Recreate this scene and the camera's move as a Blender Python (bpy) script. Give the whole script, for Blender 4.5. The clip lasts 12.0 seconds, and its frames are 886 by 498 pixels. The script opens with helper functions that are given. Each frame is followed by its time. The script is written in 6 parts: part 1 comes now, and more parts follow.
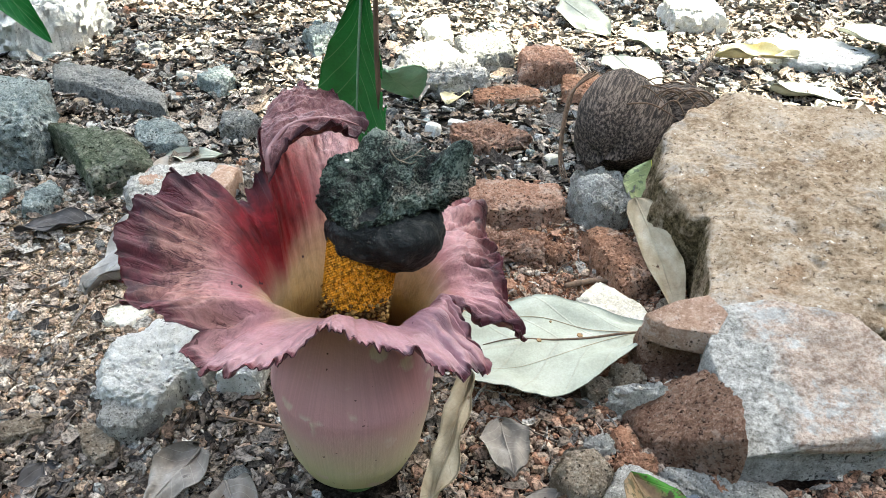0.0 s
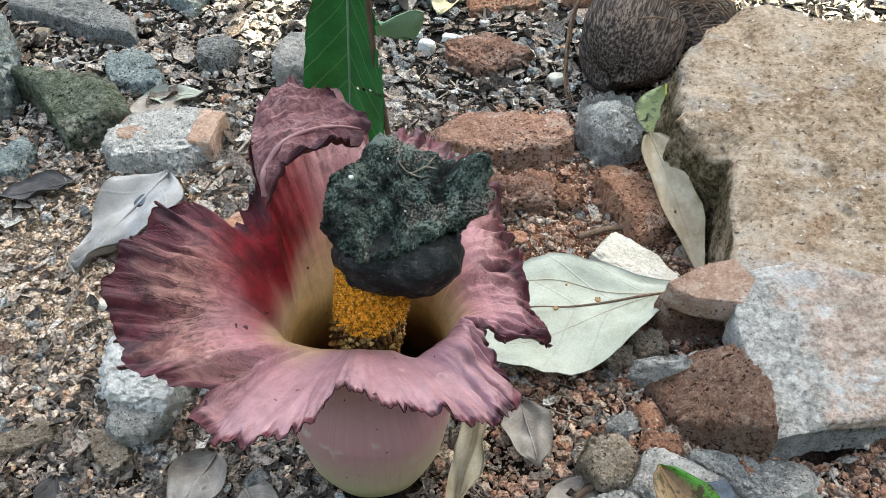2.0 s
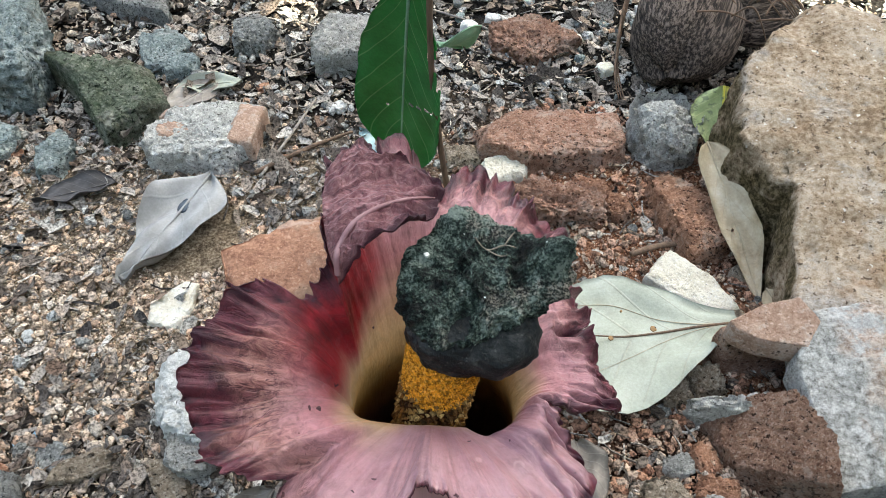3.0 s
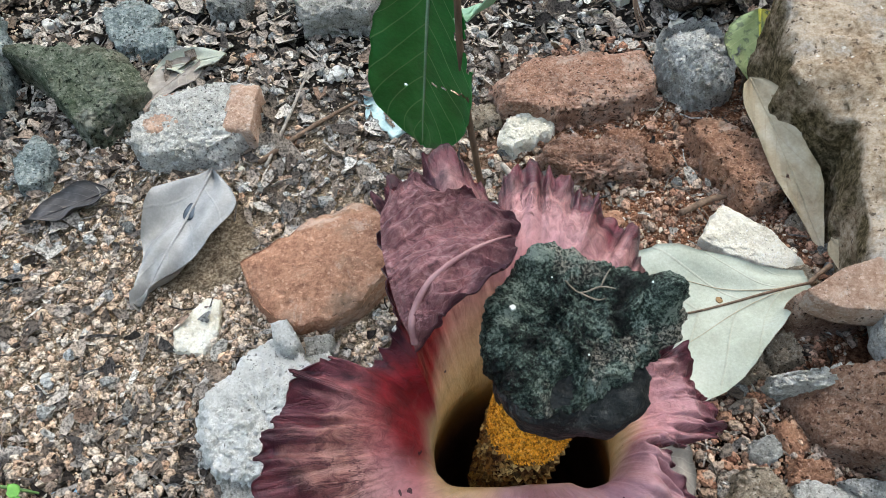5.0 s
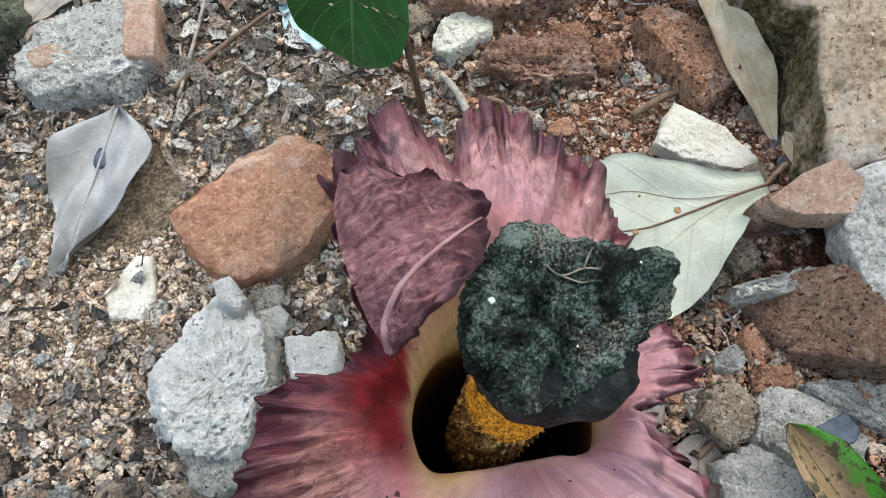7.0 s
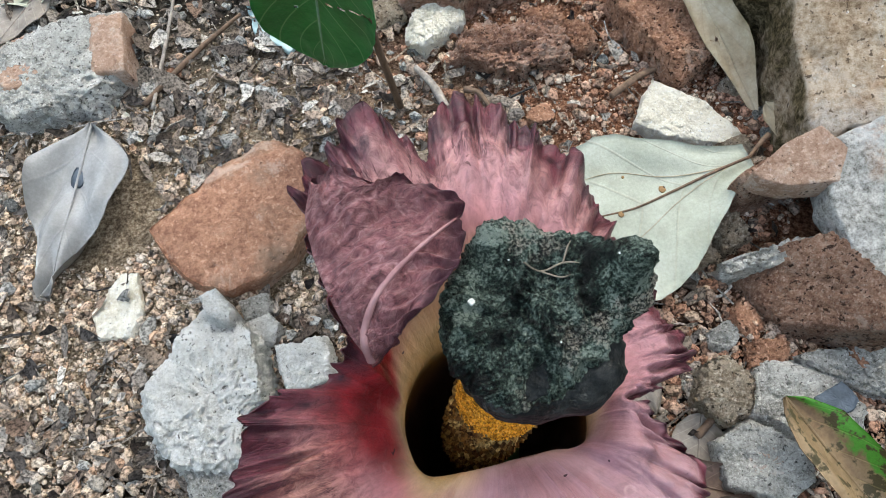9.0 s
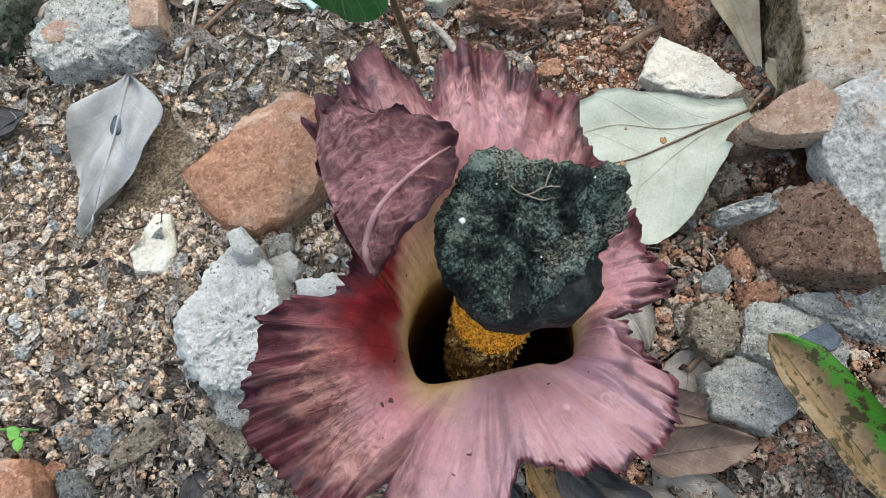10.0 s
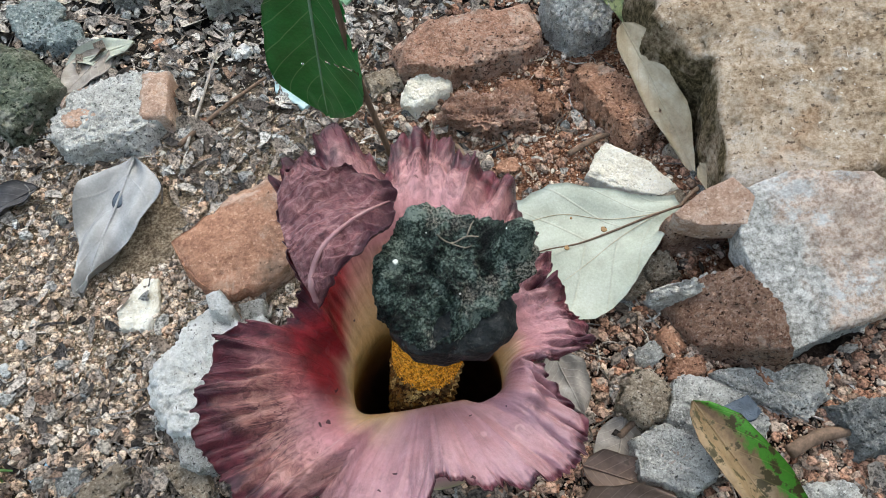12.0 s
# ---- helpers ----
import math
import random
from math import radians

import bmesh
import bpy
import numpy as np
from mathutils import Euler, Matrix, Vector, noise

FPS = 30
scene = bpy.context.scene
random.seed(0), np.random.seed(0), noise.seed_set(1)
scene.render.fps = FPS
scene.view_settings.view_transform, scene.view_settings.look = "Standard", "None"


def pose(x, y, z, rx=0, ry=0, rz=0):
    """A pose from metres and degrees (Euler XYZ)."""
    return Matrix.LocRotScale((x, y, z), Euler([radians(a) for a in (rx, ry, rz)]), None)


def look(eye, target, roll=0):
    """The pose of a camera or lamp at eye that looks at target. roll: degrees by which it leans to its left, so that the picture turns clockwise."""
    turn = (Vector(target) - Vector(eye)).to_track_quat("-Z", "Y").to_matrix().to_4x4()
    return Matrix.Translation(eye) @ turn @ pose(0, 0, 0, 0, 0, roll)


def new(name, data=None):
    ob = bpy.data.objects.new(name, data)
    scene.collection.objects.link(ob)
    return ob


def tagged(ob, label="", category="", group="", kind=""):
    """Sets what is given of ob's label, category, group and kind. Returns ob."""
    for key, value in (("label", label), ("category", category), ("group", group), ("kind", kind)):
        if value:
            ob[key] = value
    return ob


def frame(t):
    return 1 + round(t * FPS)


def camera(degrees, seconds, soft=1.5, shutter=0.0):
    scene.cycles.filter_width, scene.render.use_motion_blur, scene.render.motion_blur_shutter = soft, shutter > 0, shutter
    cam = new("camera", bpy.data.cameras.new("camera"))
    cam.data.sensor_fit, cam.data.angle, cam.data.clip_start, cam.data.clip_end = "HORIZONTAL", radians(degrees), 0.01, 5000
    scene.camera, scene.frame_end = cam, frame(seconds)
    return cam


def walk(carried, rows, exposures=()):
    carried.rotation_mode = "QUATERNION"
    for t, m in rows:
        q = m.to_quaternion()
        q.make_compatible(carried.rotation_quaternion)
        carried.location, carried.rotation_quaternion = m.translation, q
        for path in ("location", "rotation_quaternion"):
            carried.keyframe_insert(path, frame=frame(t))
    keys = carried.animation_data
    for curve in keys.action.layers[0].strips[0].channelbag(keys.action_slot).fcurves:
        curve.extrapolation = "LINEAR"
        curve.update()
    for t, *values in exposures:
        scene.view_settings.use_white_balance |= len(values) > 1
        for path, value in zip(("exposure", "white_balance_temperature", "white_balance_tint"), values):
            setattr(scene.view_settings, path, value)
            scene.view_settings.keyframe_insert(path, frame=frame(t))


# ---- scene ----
cam = camera(61.5, 12.0, soft=0.8)
PATH = [
    (0, (0.004, -0.01, 0.307), (0.027, 1.698, -0.734), 2.3),
    (0.5, (-0.001, 0.024, 0.312), (0.003, 1.732, -0.729), 1.9),
    (1, (-0.005, 0.033, 0.319), (-0.005, 1.694, -0.796), 1.3),
    (1.5, (-0.014, 0.039, 0.33), (0.001, 1.612, -0.906), -0.5),
    (2, (-0.007, 0.049, 0.341), (0.042, 1.547, -0.983), 0.3),
    (2.5, (-0.006, 0.057, 0.373), (0.001, 1.459, -1.054), -1.2),
    (2.7, (-0.019, 0.074, 0.373), (-0.015, 1.466, -1.063), 0.1),
    (4.3, (-0.045, 0.128, 0.384), (0.0, 1.382, -1.174), -0.4),
    (4.5, (-0.048, 0.139, 0.384), (-0.018, 1.388, -1.178), -2.4),
    (5, (-0.06, 0.16, 0.377), (-0.022, 1.342, -1.236), -4.9),
    (5.5, (-0.062, 0.183, 0.386), (-0.001, 1.325, -1.255), -6.1),
    (6, (-0.053, 0.198, 0.383), (0.052, 1.242, -1.319), -6.1),
    (6.5, (-0.059, 0.197, 0.375), (0.059, 1.153, -1.378), -4.2),
    (7, (-0.064, 0.21, 0.377), (0.1, 1.04, -1.435), -2.1),
    (7.2, (-0.065, 0.214, 0.381), (0.078, 1.044, -1.433), -4.5),
    (8.8, (-0.059, 0.217, 0.376), (0.096, 1.02, -1.45), -6.3),
    (9, (-0.056, 0.214, 0.376), (0.103, 1.011, -1.452), -6.1),
    (9.5, (-0.049, 0.202, 0.383), (0.077, 0.986, -1.453), -8.0),
    (10, (-0.051, 0.186, 0.393), (0.009, 0.943, -1.457), -11.4),
    (10.5, (-0.053, 0.17, 0.419), (-0.052, 0.928, -1.432), -15.1),
    (11, (-0.052, 0.162, 0.423), (-0.029, 0.966, -1.408), -12.6),
    (11.5, (-0.048, 0.153, 0.425), (0.03, 1.041, -1.366), -8.8),
    (12, (-0.036, 0.135, 0.417), (0.102, 1.176, -1.285), -6.4),
]
walk(cam, [(t, look(eye, target, roll)) for t, eye, target, roll in PATH], exposures=[(0.0, 3.37, 6750, -1), (1.5, 3.29, 6750, -1), (2.5, 3.19, 6750, -1), (4.5, 3.15, 6750, -1), (12.0, 3.09, 6750, -1)])

# ---- light ----
SUN_ELEV, SUN_AZIM = 68.0, 38.0          # degrees above the ground; from ahead (+y) towards the right (+x)
world = bpy.data.worlds.new("world")
scene.world = world
world.use_nodes = True
wn, wl = world.node_tree.nodes, world.node_tree.links
sky = wn.new("ShaderNodeTexSky")
sky.sky_type, sky.sun_disc = "NISHITA", False
sky.sun_elevation, sky.sun_rotation = radians(SUN_ELEV), radians(SUN_AZIM)
sky.air_density, sky.dust_density = 1.0, 6.0
wl.new(sky.outputs[0], wn["Background"].inputs[0])
wn["Background"].inputs[1].default_value = 0.10
sun = new("sun", bpy.data.lights.new("sun", "SUN"))
sun.data.energy, sun.data.angle, sun.data.color = 3.4, radians(0.6), (1.0, 0.93, 0.82)
SUN_WAY = Vector((math.sin(radians(SUN_AZIM)) * math.cos(radians(SUN_ELEV)), math.cos(radians(SUN_AZIM)) * math.cos(radians(SUN_ELEV)), math.sin(radians(SUN_ELEV))))
sun.matrix_world = look(SUN_WAY * 20, (0, 0, 0))


# ---- materials ----
def shader(name):
    m = bpy.data.materials.new(name)
    m.use_nodes = True
    m.node_tree.nodes.clear()
    return m, m.node_tree.nodes, m.node_tree.links


class Net:
    """A node material in the making: small helpers that return sockets."""
    def __init__(self, name):
        self.m, self.n, self.l = shader(name)
        self.out = self.n.new("ShaderNodeOutputMaterial")
        self.b = self.n.new("ShaderNodeBsdfPrincipled")
        self.l.new(self.b.outputs[0], self.out.inputs[0])
        self.co = self.n.new("ShaderNodeTexCoord")

    def put(self, sock, v):
        if isinstance(v, bpy.types.NodeSocket):
            self.l.new(v, sock)
        elif isinstance(v, tuple) and len(v) == 3 and sock.type == "RGBA":
            sock.default_value = (*v, 1)
        else:
            sock.default_value = v

    def noise(self, scale, detail=4, rough=0.6, distort=0.0, co=None, stretch=None):
        t = self.n.new("ShaderNodeTexNoise")
        t.inputs["Scale"].default_value, t.inputs["Detail"].default_value = scale, detail
        t.inputs["Roughness"].default_value, t.inputs["Distortion"].default_value = rough, distort
        c = co or self.co.outputs["Object"]
        if stretch:
            mp = self.n.new("ShaderNodeMapping")
            mp.inputs["Scale"].default_value = stretch
            self.l.new(c, mp.inputs[0])
            c = mp.outputs[0]
        self.l.new(c, t.inputs["Vector"])
        return t.outputs[0]

    def voronoi(self, scale, out="Distance", feature="F1", co=None):
        t = self.n.new("ShaderNodeTexVoronoi")
        t.feature = feature
        t.inputs["Scale"].default_value = scale
        self.l.new(co or self.co.outputs["Object"], t.inputs["Vector"])
        return t.outputs[out]

    def ramp(self, fac, *stops):
        r = self.n.new("ShaderNodeValToRGB")
        e = r.color_ramp.elements
        while len(e) < len(stops):
            e.new(0.5)
        for k, (p, c) in enumerate(stops):
            e[k].position = p
            e[k].color = (*c, 1) if isinstance(c, tuple) else (c, c, c, 1)
        self.put(r.inputs[0], fac)
        return r.outputs[0]

    def mix(self, fac, a, b, blend="MIX"):
        x = self.n.new("ShaderNodeMix")
        x.data_type, x.blend_type = "RGBA", blend
        self.put(x.inputs[0], fac), self.put(x.inputs[6], a), self.put(x.inputs[7], b)
        return x.outputs[2]

    def math(self, op, a, b=0.0, clamp=False):
        x = self.n.new("ShaderNodeMath")
        x.operation, x.use_clamp = op, clamp
        self.put(x.inputs[0], a), self.put(x.inputs[1], b)
        return x.outputs[0]

    def span(self, v, a, b, c=0.0, d=1.0):
        x = self.n.new("ShaderNodeMapRange")
        for k, q in enumerate((v, a, b, c, d)):
            self.put(x.inputs[k], q)
        return x.outputs[0]

    def rand(self):
        return self.n.new("ShaderNodeObjectInfo").outputs["Random"]

    def island(self):
        return self.n.new("ShaderNodeNewGeometry").outputs["Random Per Island"]

    def uv(self):
        s = self.n.new("ShaderNodeSeparateXYZ")
        self.l.new(self.co.outputs["UV"], s.inputs[0])
        return s.outputs[0], s.outputs[1]

    def bump(self, height, strength=0.5, dist=0.002, after=None):
        x = self.n.new("ShaderNodeBump")
        x.inputs["Strength"].default_value, x.inputs["Distance"].default_value = strength, dist
        self.put(x.inputs["Height"], height)
        if after:
            self.l.new(after, x.inputs["Normal"])
        return x.outputs[0]

    def done(self, color, rough=0.9, normal=None, spec=0.3, sss=0.0, trans=0.0):
        self.put(self.b.inputs["Base Color"], color)
        self.put(self.b.inputs["Roughness"], rough)
        self.b.inputs["Specular IOR Level"].default_value = spec
        if normal:
            self.l.new(normal, self.b.inputs["Normal"])
        if sss:
            self.b.inputs["Subsurface Weight"].default_value = sss
            self.b.inputs["Subsurface Radius"].default_value = (0.006, 0.003, 0.002)
            self.b.inputs["Subsurface Scale"].default_value = 0.5
        if trans:
            t = self.n.new("ShaderNodeBsdfTranslucent")
            self.put(t.inputs["Color"], color)
            x = self.n.new("ShaderNodeMixShader")
            x.inputs[0].default_value = trans
            self.l.new(self.b.outputs[0], x.inputs[1]), self.l.new(t.outputs[0], x.inputs[2])
            self.l.new(x.outputs[0], self.out.inputs[0])
        return self.m


def rock(name, dark, mid, light, scale=60, speck=None, relief=0.002, rough=0.95, strength=1.0, rnd=0.25, pits=0.57, stain=0.5):
    """Broken stone, mortar or brick: tone at three scales, specks of a second colour, pits with their shade painted in,
    gritty relief.
    """
    k = Net(name)
    big, some, fine = k.noise(scale * 0.3, 5, 0.65), k.noise(scale * 1.6, 5, 0.7), k.noise(scale * 9, 5, 0.8)
    v = k.math("ADD", k.math("ADD", k.math("MULTIPLY", big, 0.3), k.math("MULTIPLY", some, 0.3)), k.math("MULTIPLY", fine, 0.4))
    c = k.ramp(v, (0.41, dark), (0.5, mid), (0.585, light))
    if speck:
        col, amount, size = speck
        c = k.mix(k.math("MULTIPLY", k.span(k.noise(size, 5, 0.75), 0.54 - amount, 0.70 - amount), 0.8), c, col)
    c = k.mix(k.math("MULTIPLY", k.span(k.noise(scale * 7, 3, 0.6), 0.60, 0.64), 0.6), c, tuple(min(0.9, q * 1.15) for q in light))
    # the same mask sinks the relief and paints the hollow's shade into the colour
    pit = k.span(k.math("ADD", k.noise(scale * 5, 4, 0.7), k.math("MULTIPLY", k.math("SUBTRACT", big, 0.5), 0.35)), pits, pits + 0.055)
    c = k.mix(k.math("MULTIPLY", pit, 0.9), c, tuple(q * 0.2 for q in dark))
    # dirt stains and dusty scuffs with broad, broken edges
    c = k.mix(k.math("MULTIPLY", k.span(k.noise(scale * 0.45, 6, 0.75, 0.5), 0.53, 0.62), stain), c, tuple(0.35 * q + 0.4 * w for q, w in zip(dark, (0.16, 0.12, 0.085))))
    c = k.mix(k.math("MULTIPLY", k.span(k.noise(scale * 0.6, 6, 0.75, 0.5), 0.55, 0.64), 0.45), c, tuple(0.5 * q + 0.5 * w for q, w in zip(light, (0.62, 0.58, 0.52))))
    if rnd:
        c = k.mix(1.0, c, k.ramp(k.rand(), (0.0, 1 - rnd), (1.0, 1 + rnd * 0.35)), "MULTIPLY")
    grain = k.bump(k.noise(scale * 12, 4, 0.8), strength, 0.0014)
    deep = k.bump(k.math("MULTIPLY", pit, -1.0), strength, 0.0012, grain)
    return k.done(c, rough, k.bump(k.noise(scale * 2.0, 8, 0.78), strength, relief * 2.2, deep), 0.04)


brick_core = rock("brick_core", (0.18, 0.095, 0.065), (0.40, 0.235, 0.165), (0.58, 0.41, 0.32), 70, ((0.55, 0.45, 0.36), 0.0, 420), 0.0035, stain=0.3)
brick_red = rock("brick_red", (0.22, 0.115, 0.08), (0.45, 0.255, 0.18), (0.62, 0.43, 0.34), 70, ((0.58, 0.47, 0.39), 0.0, 420), 0.0025, stain=0.4)
brick_orange = rock("brick_orange", (0.19, 0.095, 0.06), (0.39, 0.21, 0.135), (0.56, 0.36, 0.26), 60, ((0.16, 0.12, 0.09), 0.0, 60), 0.0012)
brick_dusty = rock("brick_dusty", (0.33, 0.2, 0.14), (0.5, 0.34, 0.255), (0.64, 0.49, 0.4), 60, ((0.7, 0.62, 0.55), 0.0, 120), 0.0015, rnd=0, pits=0.63, stain=0.25)
mortar = rock("mortar", (0.26, 0.25, 0.225), (0.56, 0.545, 0.505), (0.8, 0.79, 0.75), 90, ((0.2, 0.185, 0.16), -0.03, 520), 0.002, pits=0.585, stain=0.3)
lime = rock("lime_mortar", (0.5, 0.485, 0.445), (0.78, 0.77, 0.735), (0.88, 0.87, 0.845), 80, ((0.46, 0.4, 0.33), -0.06, 150), 0.0014, rnd=0.06, pits=0.615, stain=0.22)
stone_grey = rock("stone_grey", (0.11, 0.115, 0.11), (0.27, 0.272, 0.26), (0.48, 0.48, 0.46), 90, ((0.6, 0.6, 0.56), 0.0, 350), 0.002)
stone_tan = rock("stone_tan", (0.2, 0.155, 0.11), (0.38, 0.31, 0.235), (0.58, 0.51, 0.42), 70, ((0.18, 0.12, 0.08), 0.0, 200), 0.0018)
stone_teal = rock("stone_teal", (0.13, 0.16, 0.16), (0.29, 0.345, 0.34), (0.5, 0.56, 0.55), 90, ((0.6, 0.63, 0.6), 0.02, 300), 0.002)
stone_pale = rock("stone_pale", (0.62, 0.56, 0.44), (0.82, 0.77, 0.65), (0.9, 0.87, 0.78), 80, ((0.12, 0.09, 0.06), -0.05, 330), 0.0008, rnd=0.08, pits=0.655, stain=0.08)
brick_worn = rock("brick_worn", (0.20, 0.10, 0.066), (0.36, 0.19, 0.122), (0.48, 0.29, 0.2), 45, ((0.21, 0.155, 0.115), 0.05, 14), 0.0008, rnd=0.1, pits=0.66, strength=0.7, stain=0.35)
stone_moss = rock("stone_moss", (0.05, 0.066, 0.045), (0.14, 0.16, 0.115), (0.3, 0.31, 0.25), 55, ((0.05, 0.075, 0.04), 0.04, 70), 0.002)


def slab_material():
    """Weathered laterite block: ochre and rose patches, grey lichen, dark pits, mossy flanks with their shade painted
    in.
    """
    k = Net("weathered_block")
    a, b, f = k.noise(16, 6, 0.65), k.noise(34, 5, 0.65, 0.3), k.noise(240, 6, 0.8)
    c = k.ramp(k.math("ADD", k.math("MULTIPLY", a, 0.4), k.math("MULTIPLY", f, 0.6)), (0.41, (0.24, 0.165, 0.105)), (0.49, (0.44, 0.335, 0.235)), (0.57, (0.6, 0.5, 0.395)))
    c = k.mix(k.math("MULTIPLY", k.span(b, 0.53, 0.66), 0.6), c, k.ramp(f, (0.4, (0.3, 0.285, 0.265)), (0.6, (0.56, 0.54, 0.52))))
    c = k.mix(k.math("MULTIPLY", k.span(k.noise(24, 5, 0.65, 0.4), 0.57, 0.68), 0.7), c, k.ramp(f, (0.4, (0.2, 0.11, 0.055)), (0.6, (0.45, 0.29, 0.175))))
    c = k.mix(k.span(k.noise(210, 2, 0.5), 0.70, 0.72), c, (0.74, 0.7, 0.63))
    c = k.mix(k.math("MULTIPLY", k.span(k.noise(230, 3, 0.65), 0.61, 0.65), 0.85), c, (0.10, 0.068, 0.046))
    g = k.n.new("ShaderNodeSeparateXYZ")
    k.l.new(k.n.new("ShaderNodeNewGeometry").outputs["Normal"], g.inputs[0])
    # steep faces go dark brown by facing: moss plus the flanks' painted shade
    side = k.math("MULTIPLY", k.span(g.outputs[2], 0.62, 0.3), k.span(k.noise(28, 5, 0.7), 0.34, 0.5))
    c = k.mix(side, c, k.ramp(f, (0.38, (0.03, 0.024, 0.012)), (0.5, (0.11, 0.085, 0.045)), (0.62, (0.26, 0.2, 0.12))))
    n = k.bump(k.noise(600, 4, 0.75), 0.6, 0.0012)
    return k.done(c, 0.95, k.bump(k.noise(110, 8, 0.8), 1.0, 0.006, n), 0.05)


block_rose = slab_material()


def ground_material():
    k = Net("soil")
    s = k.n.new("ShaderNodeSeparateXYZ")
    k.l.new(k.co.outputs["Object"], s.inputs[0])
    wob = k.math("SUBTRACT", k.noise(9, 5, 0.65), 0.5)
    x = k.math("ADD", s.outputs[0], k.math("MULTIPLY", wob, 0.28))
    fine, mid = k.noise(420, 6, 0.8), k.noise(60, 5, 0.7)
    tan = k.ramp(fine, (0.39, (0.12, 0.088, 0.06)), (0.5, (0.31, 0.235, 0.16)), (0.61, (0.58, 0.48, 0.36)))
    red = k.ramp(fine, (0.39, (0.085, 0.038, 0.022)), (0.5, (0.25, 0.115, 0.066)), (0.61, (0.46, 0.26, 0.17)))
    c = k.mix(k.span(x, -0.09, 0.04), tan, red)
    y = k.math("ADD", s.outputs[1], k.math("MULTIPLY", wob, 0.3))
    grey = k.ramp(fine, (0.39, (0.08, 0.07, 0.06)), (0.5, (0.22, 0.195, 0.17)), (0.61, (0.5, 0.46, 0.41)))
    c = k.mix(k.span(y, 0.52, 0.66), c, grey)
    c = k.mix(k.math("MULTIPLY", k.span(y, 0.33, 0.24), 0.7), c, grey)
    # outside the bare band: near-black soil, gap shade between litter painted in
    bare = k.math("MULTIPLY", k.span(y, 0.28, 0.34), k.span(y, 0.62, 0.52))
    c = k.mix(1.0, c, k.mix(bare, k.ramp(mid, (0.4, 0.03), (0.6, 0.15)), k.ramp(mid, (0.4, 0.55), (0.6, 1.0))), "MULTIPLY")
    n = k.bump(k.noise(900, 4, 0.8), 0.8, 0.001)
    return k.done(c, 0.98, k.bump(k.noise(200, 6, 0.75), 1.0, 0.006, n), 0.02)


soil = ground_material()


def grains(name, *cols, rough=0.95, spec=0.05):
    """Loose bits of many tones: each island its own colour."""
    k = Net(name)
    r = k.island()
    c = k.ramp(r, *[(i / (len(cols) - 1), q) for i, q in enumerate(cols)])
    c = k.mix(1.0, c, k.ramp(k.noise(500, 4, 0.7), (0.41, 0.35), (0.52, 1.12), (0.62, 1.5)), "MULTIPLY")
    return k.done(c, rough, k.bump(k.noise(800, 4, 0.7), 0.8, 0.001), spec)


gravel_mix = grains("gravel_mix", (0.3, 0.21, 0.145), (0.46, 0.36, 0.265), (0.37, 0.24, 0.165), (0.52, 0.44, 0.35), (0.4, 0.33, 0.265), (0.45, 0.32, 0.225), (0.56, 0.49, 0.41), (0.27, 0.21, 0.165), (0.43, 0.3, 0.21), (0.48, 0.39, 0.3))
gravel_red = grains("gravel_red", (0.16, 0.08, 0.052), (0.34, 0.19, 0.125), (0.23, 0.125, 0.085), (0.42, 0.275, 0.2), (0.28, 0.145, 0.095), (0.36, 0.28, 0.22), (0.12, 0.075, 0.055), (0.31, 0.215, 0.155))
gravel_grey = grains("gravel_grey", (0.13, 0.13, 0.122), (0.32, 0.32, 0.3), (0.19, 0.187, 0.175), (0.45, 0.445, 0.42), (0.24, 0.245, 0.235), (0.34, 0.295, 0.245), (0.095, 0.093, 0.085))
# near-black flakes: dark leaves, and the shade of litter gaps put into colour
litter_gap_dark = grains("litter_gap_dark", (0.018, 0.015, 0.014), (0.08, 0.062, 0.05), (0.17, 0.14, 0.115), (0.03, 0.025, 0.022), (0.26, 0.22, 0.185), (0.14, 0.095, 0.07), (0.09, 0.078, 0.07), (0.22, 0.19, 0.165), (0.04, 0.034, 0.031), rough=0.75)
litter_mix = grains("litter_mix", (0.025, 0.021, 0.019), (0.135, 0.112, 0.095), (0.31, 0.275, 0.24), (0.19, 0.157, 0.13), (0.39, 0.36, 0.32), (0.078, 0.065, 0.056), (0.3, 0.23, 0.175), (0.34, 0.318, 0.288), (0.22, 0.153, 0.112), (0.47, 0.445, 0.4), (0.03, 0.028, 0.029), (0.27, 0.225, 0.185), rough=0.9)


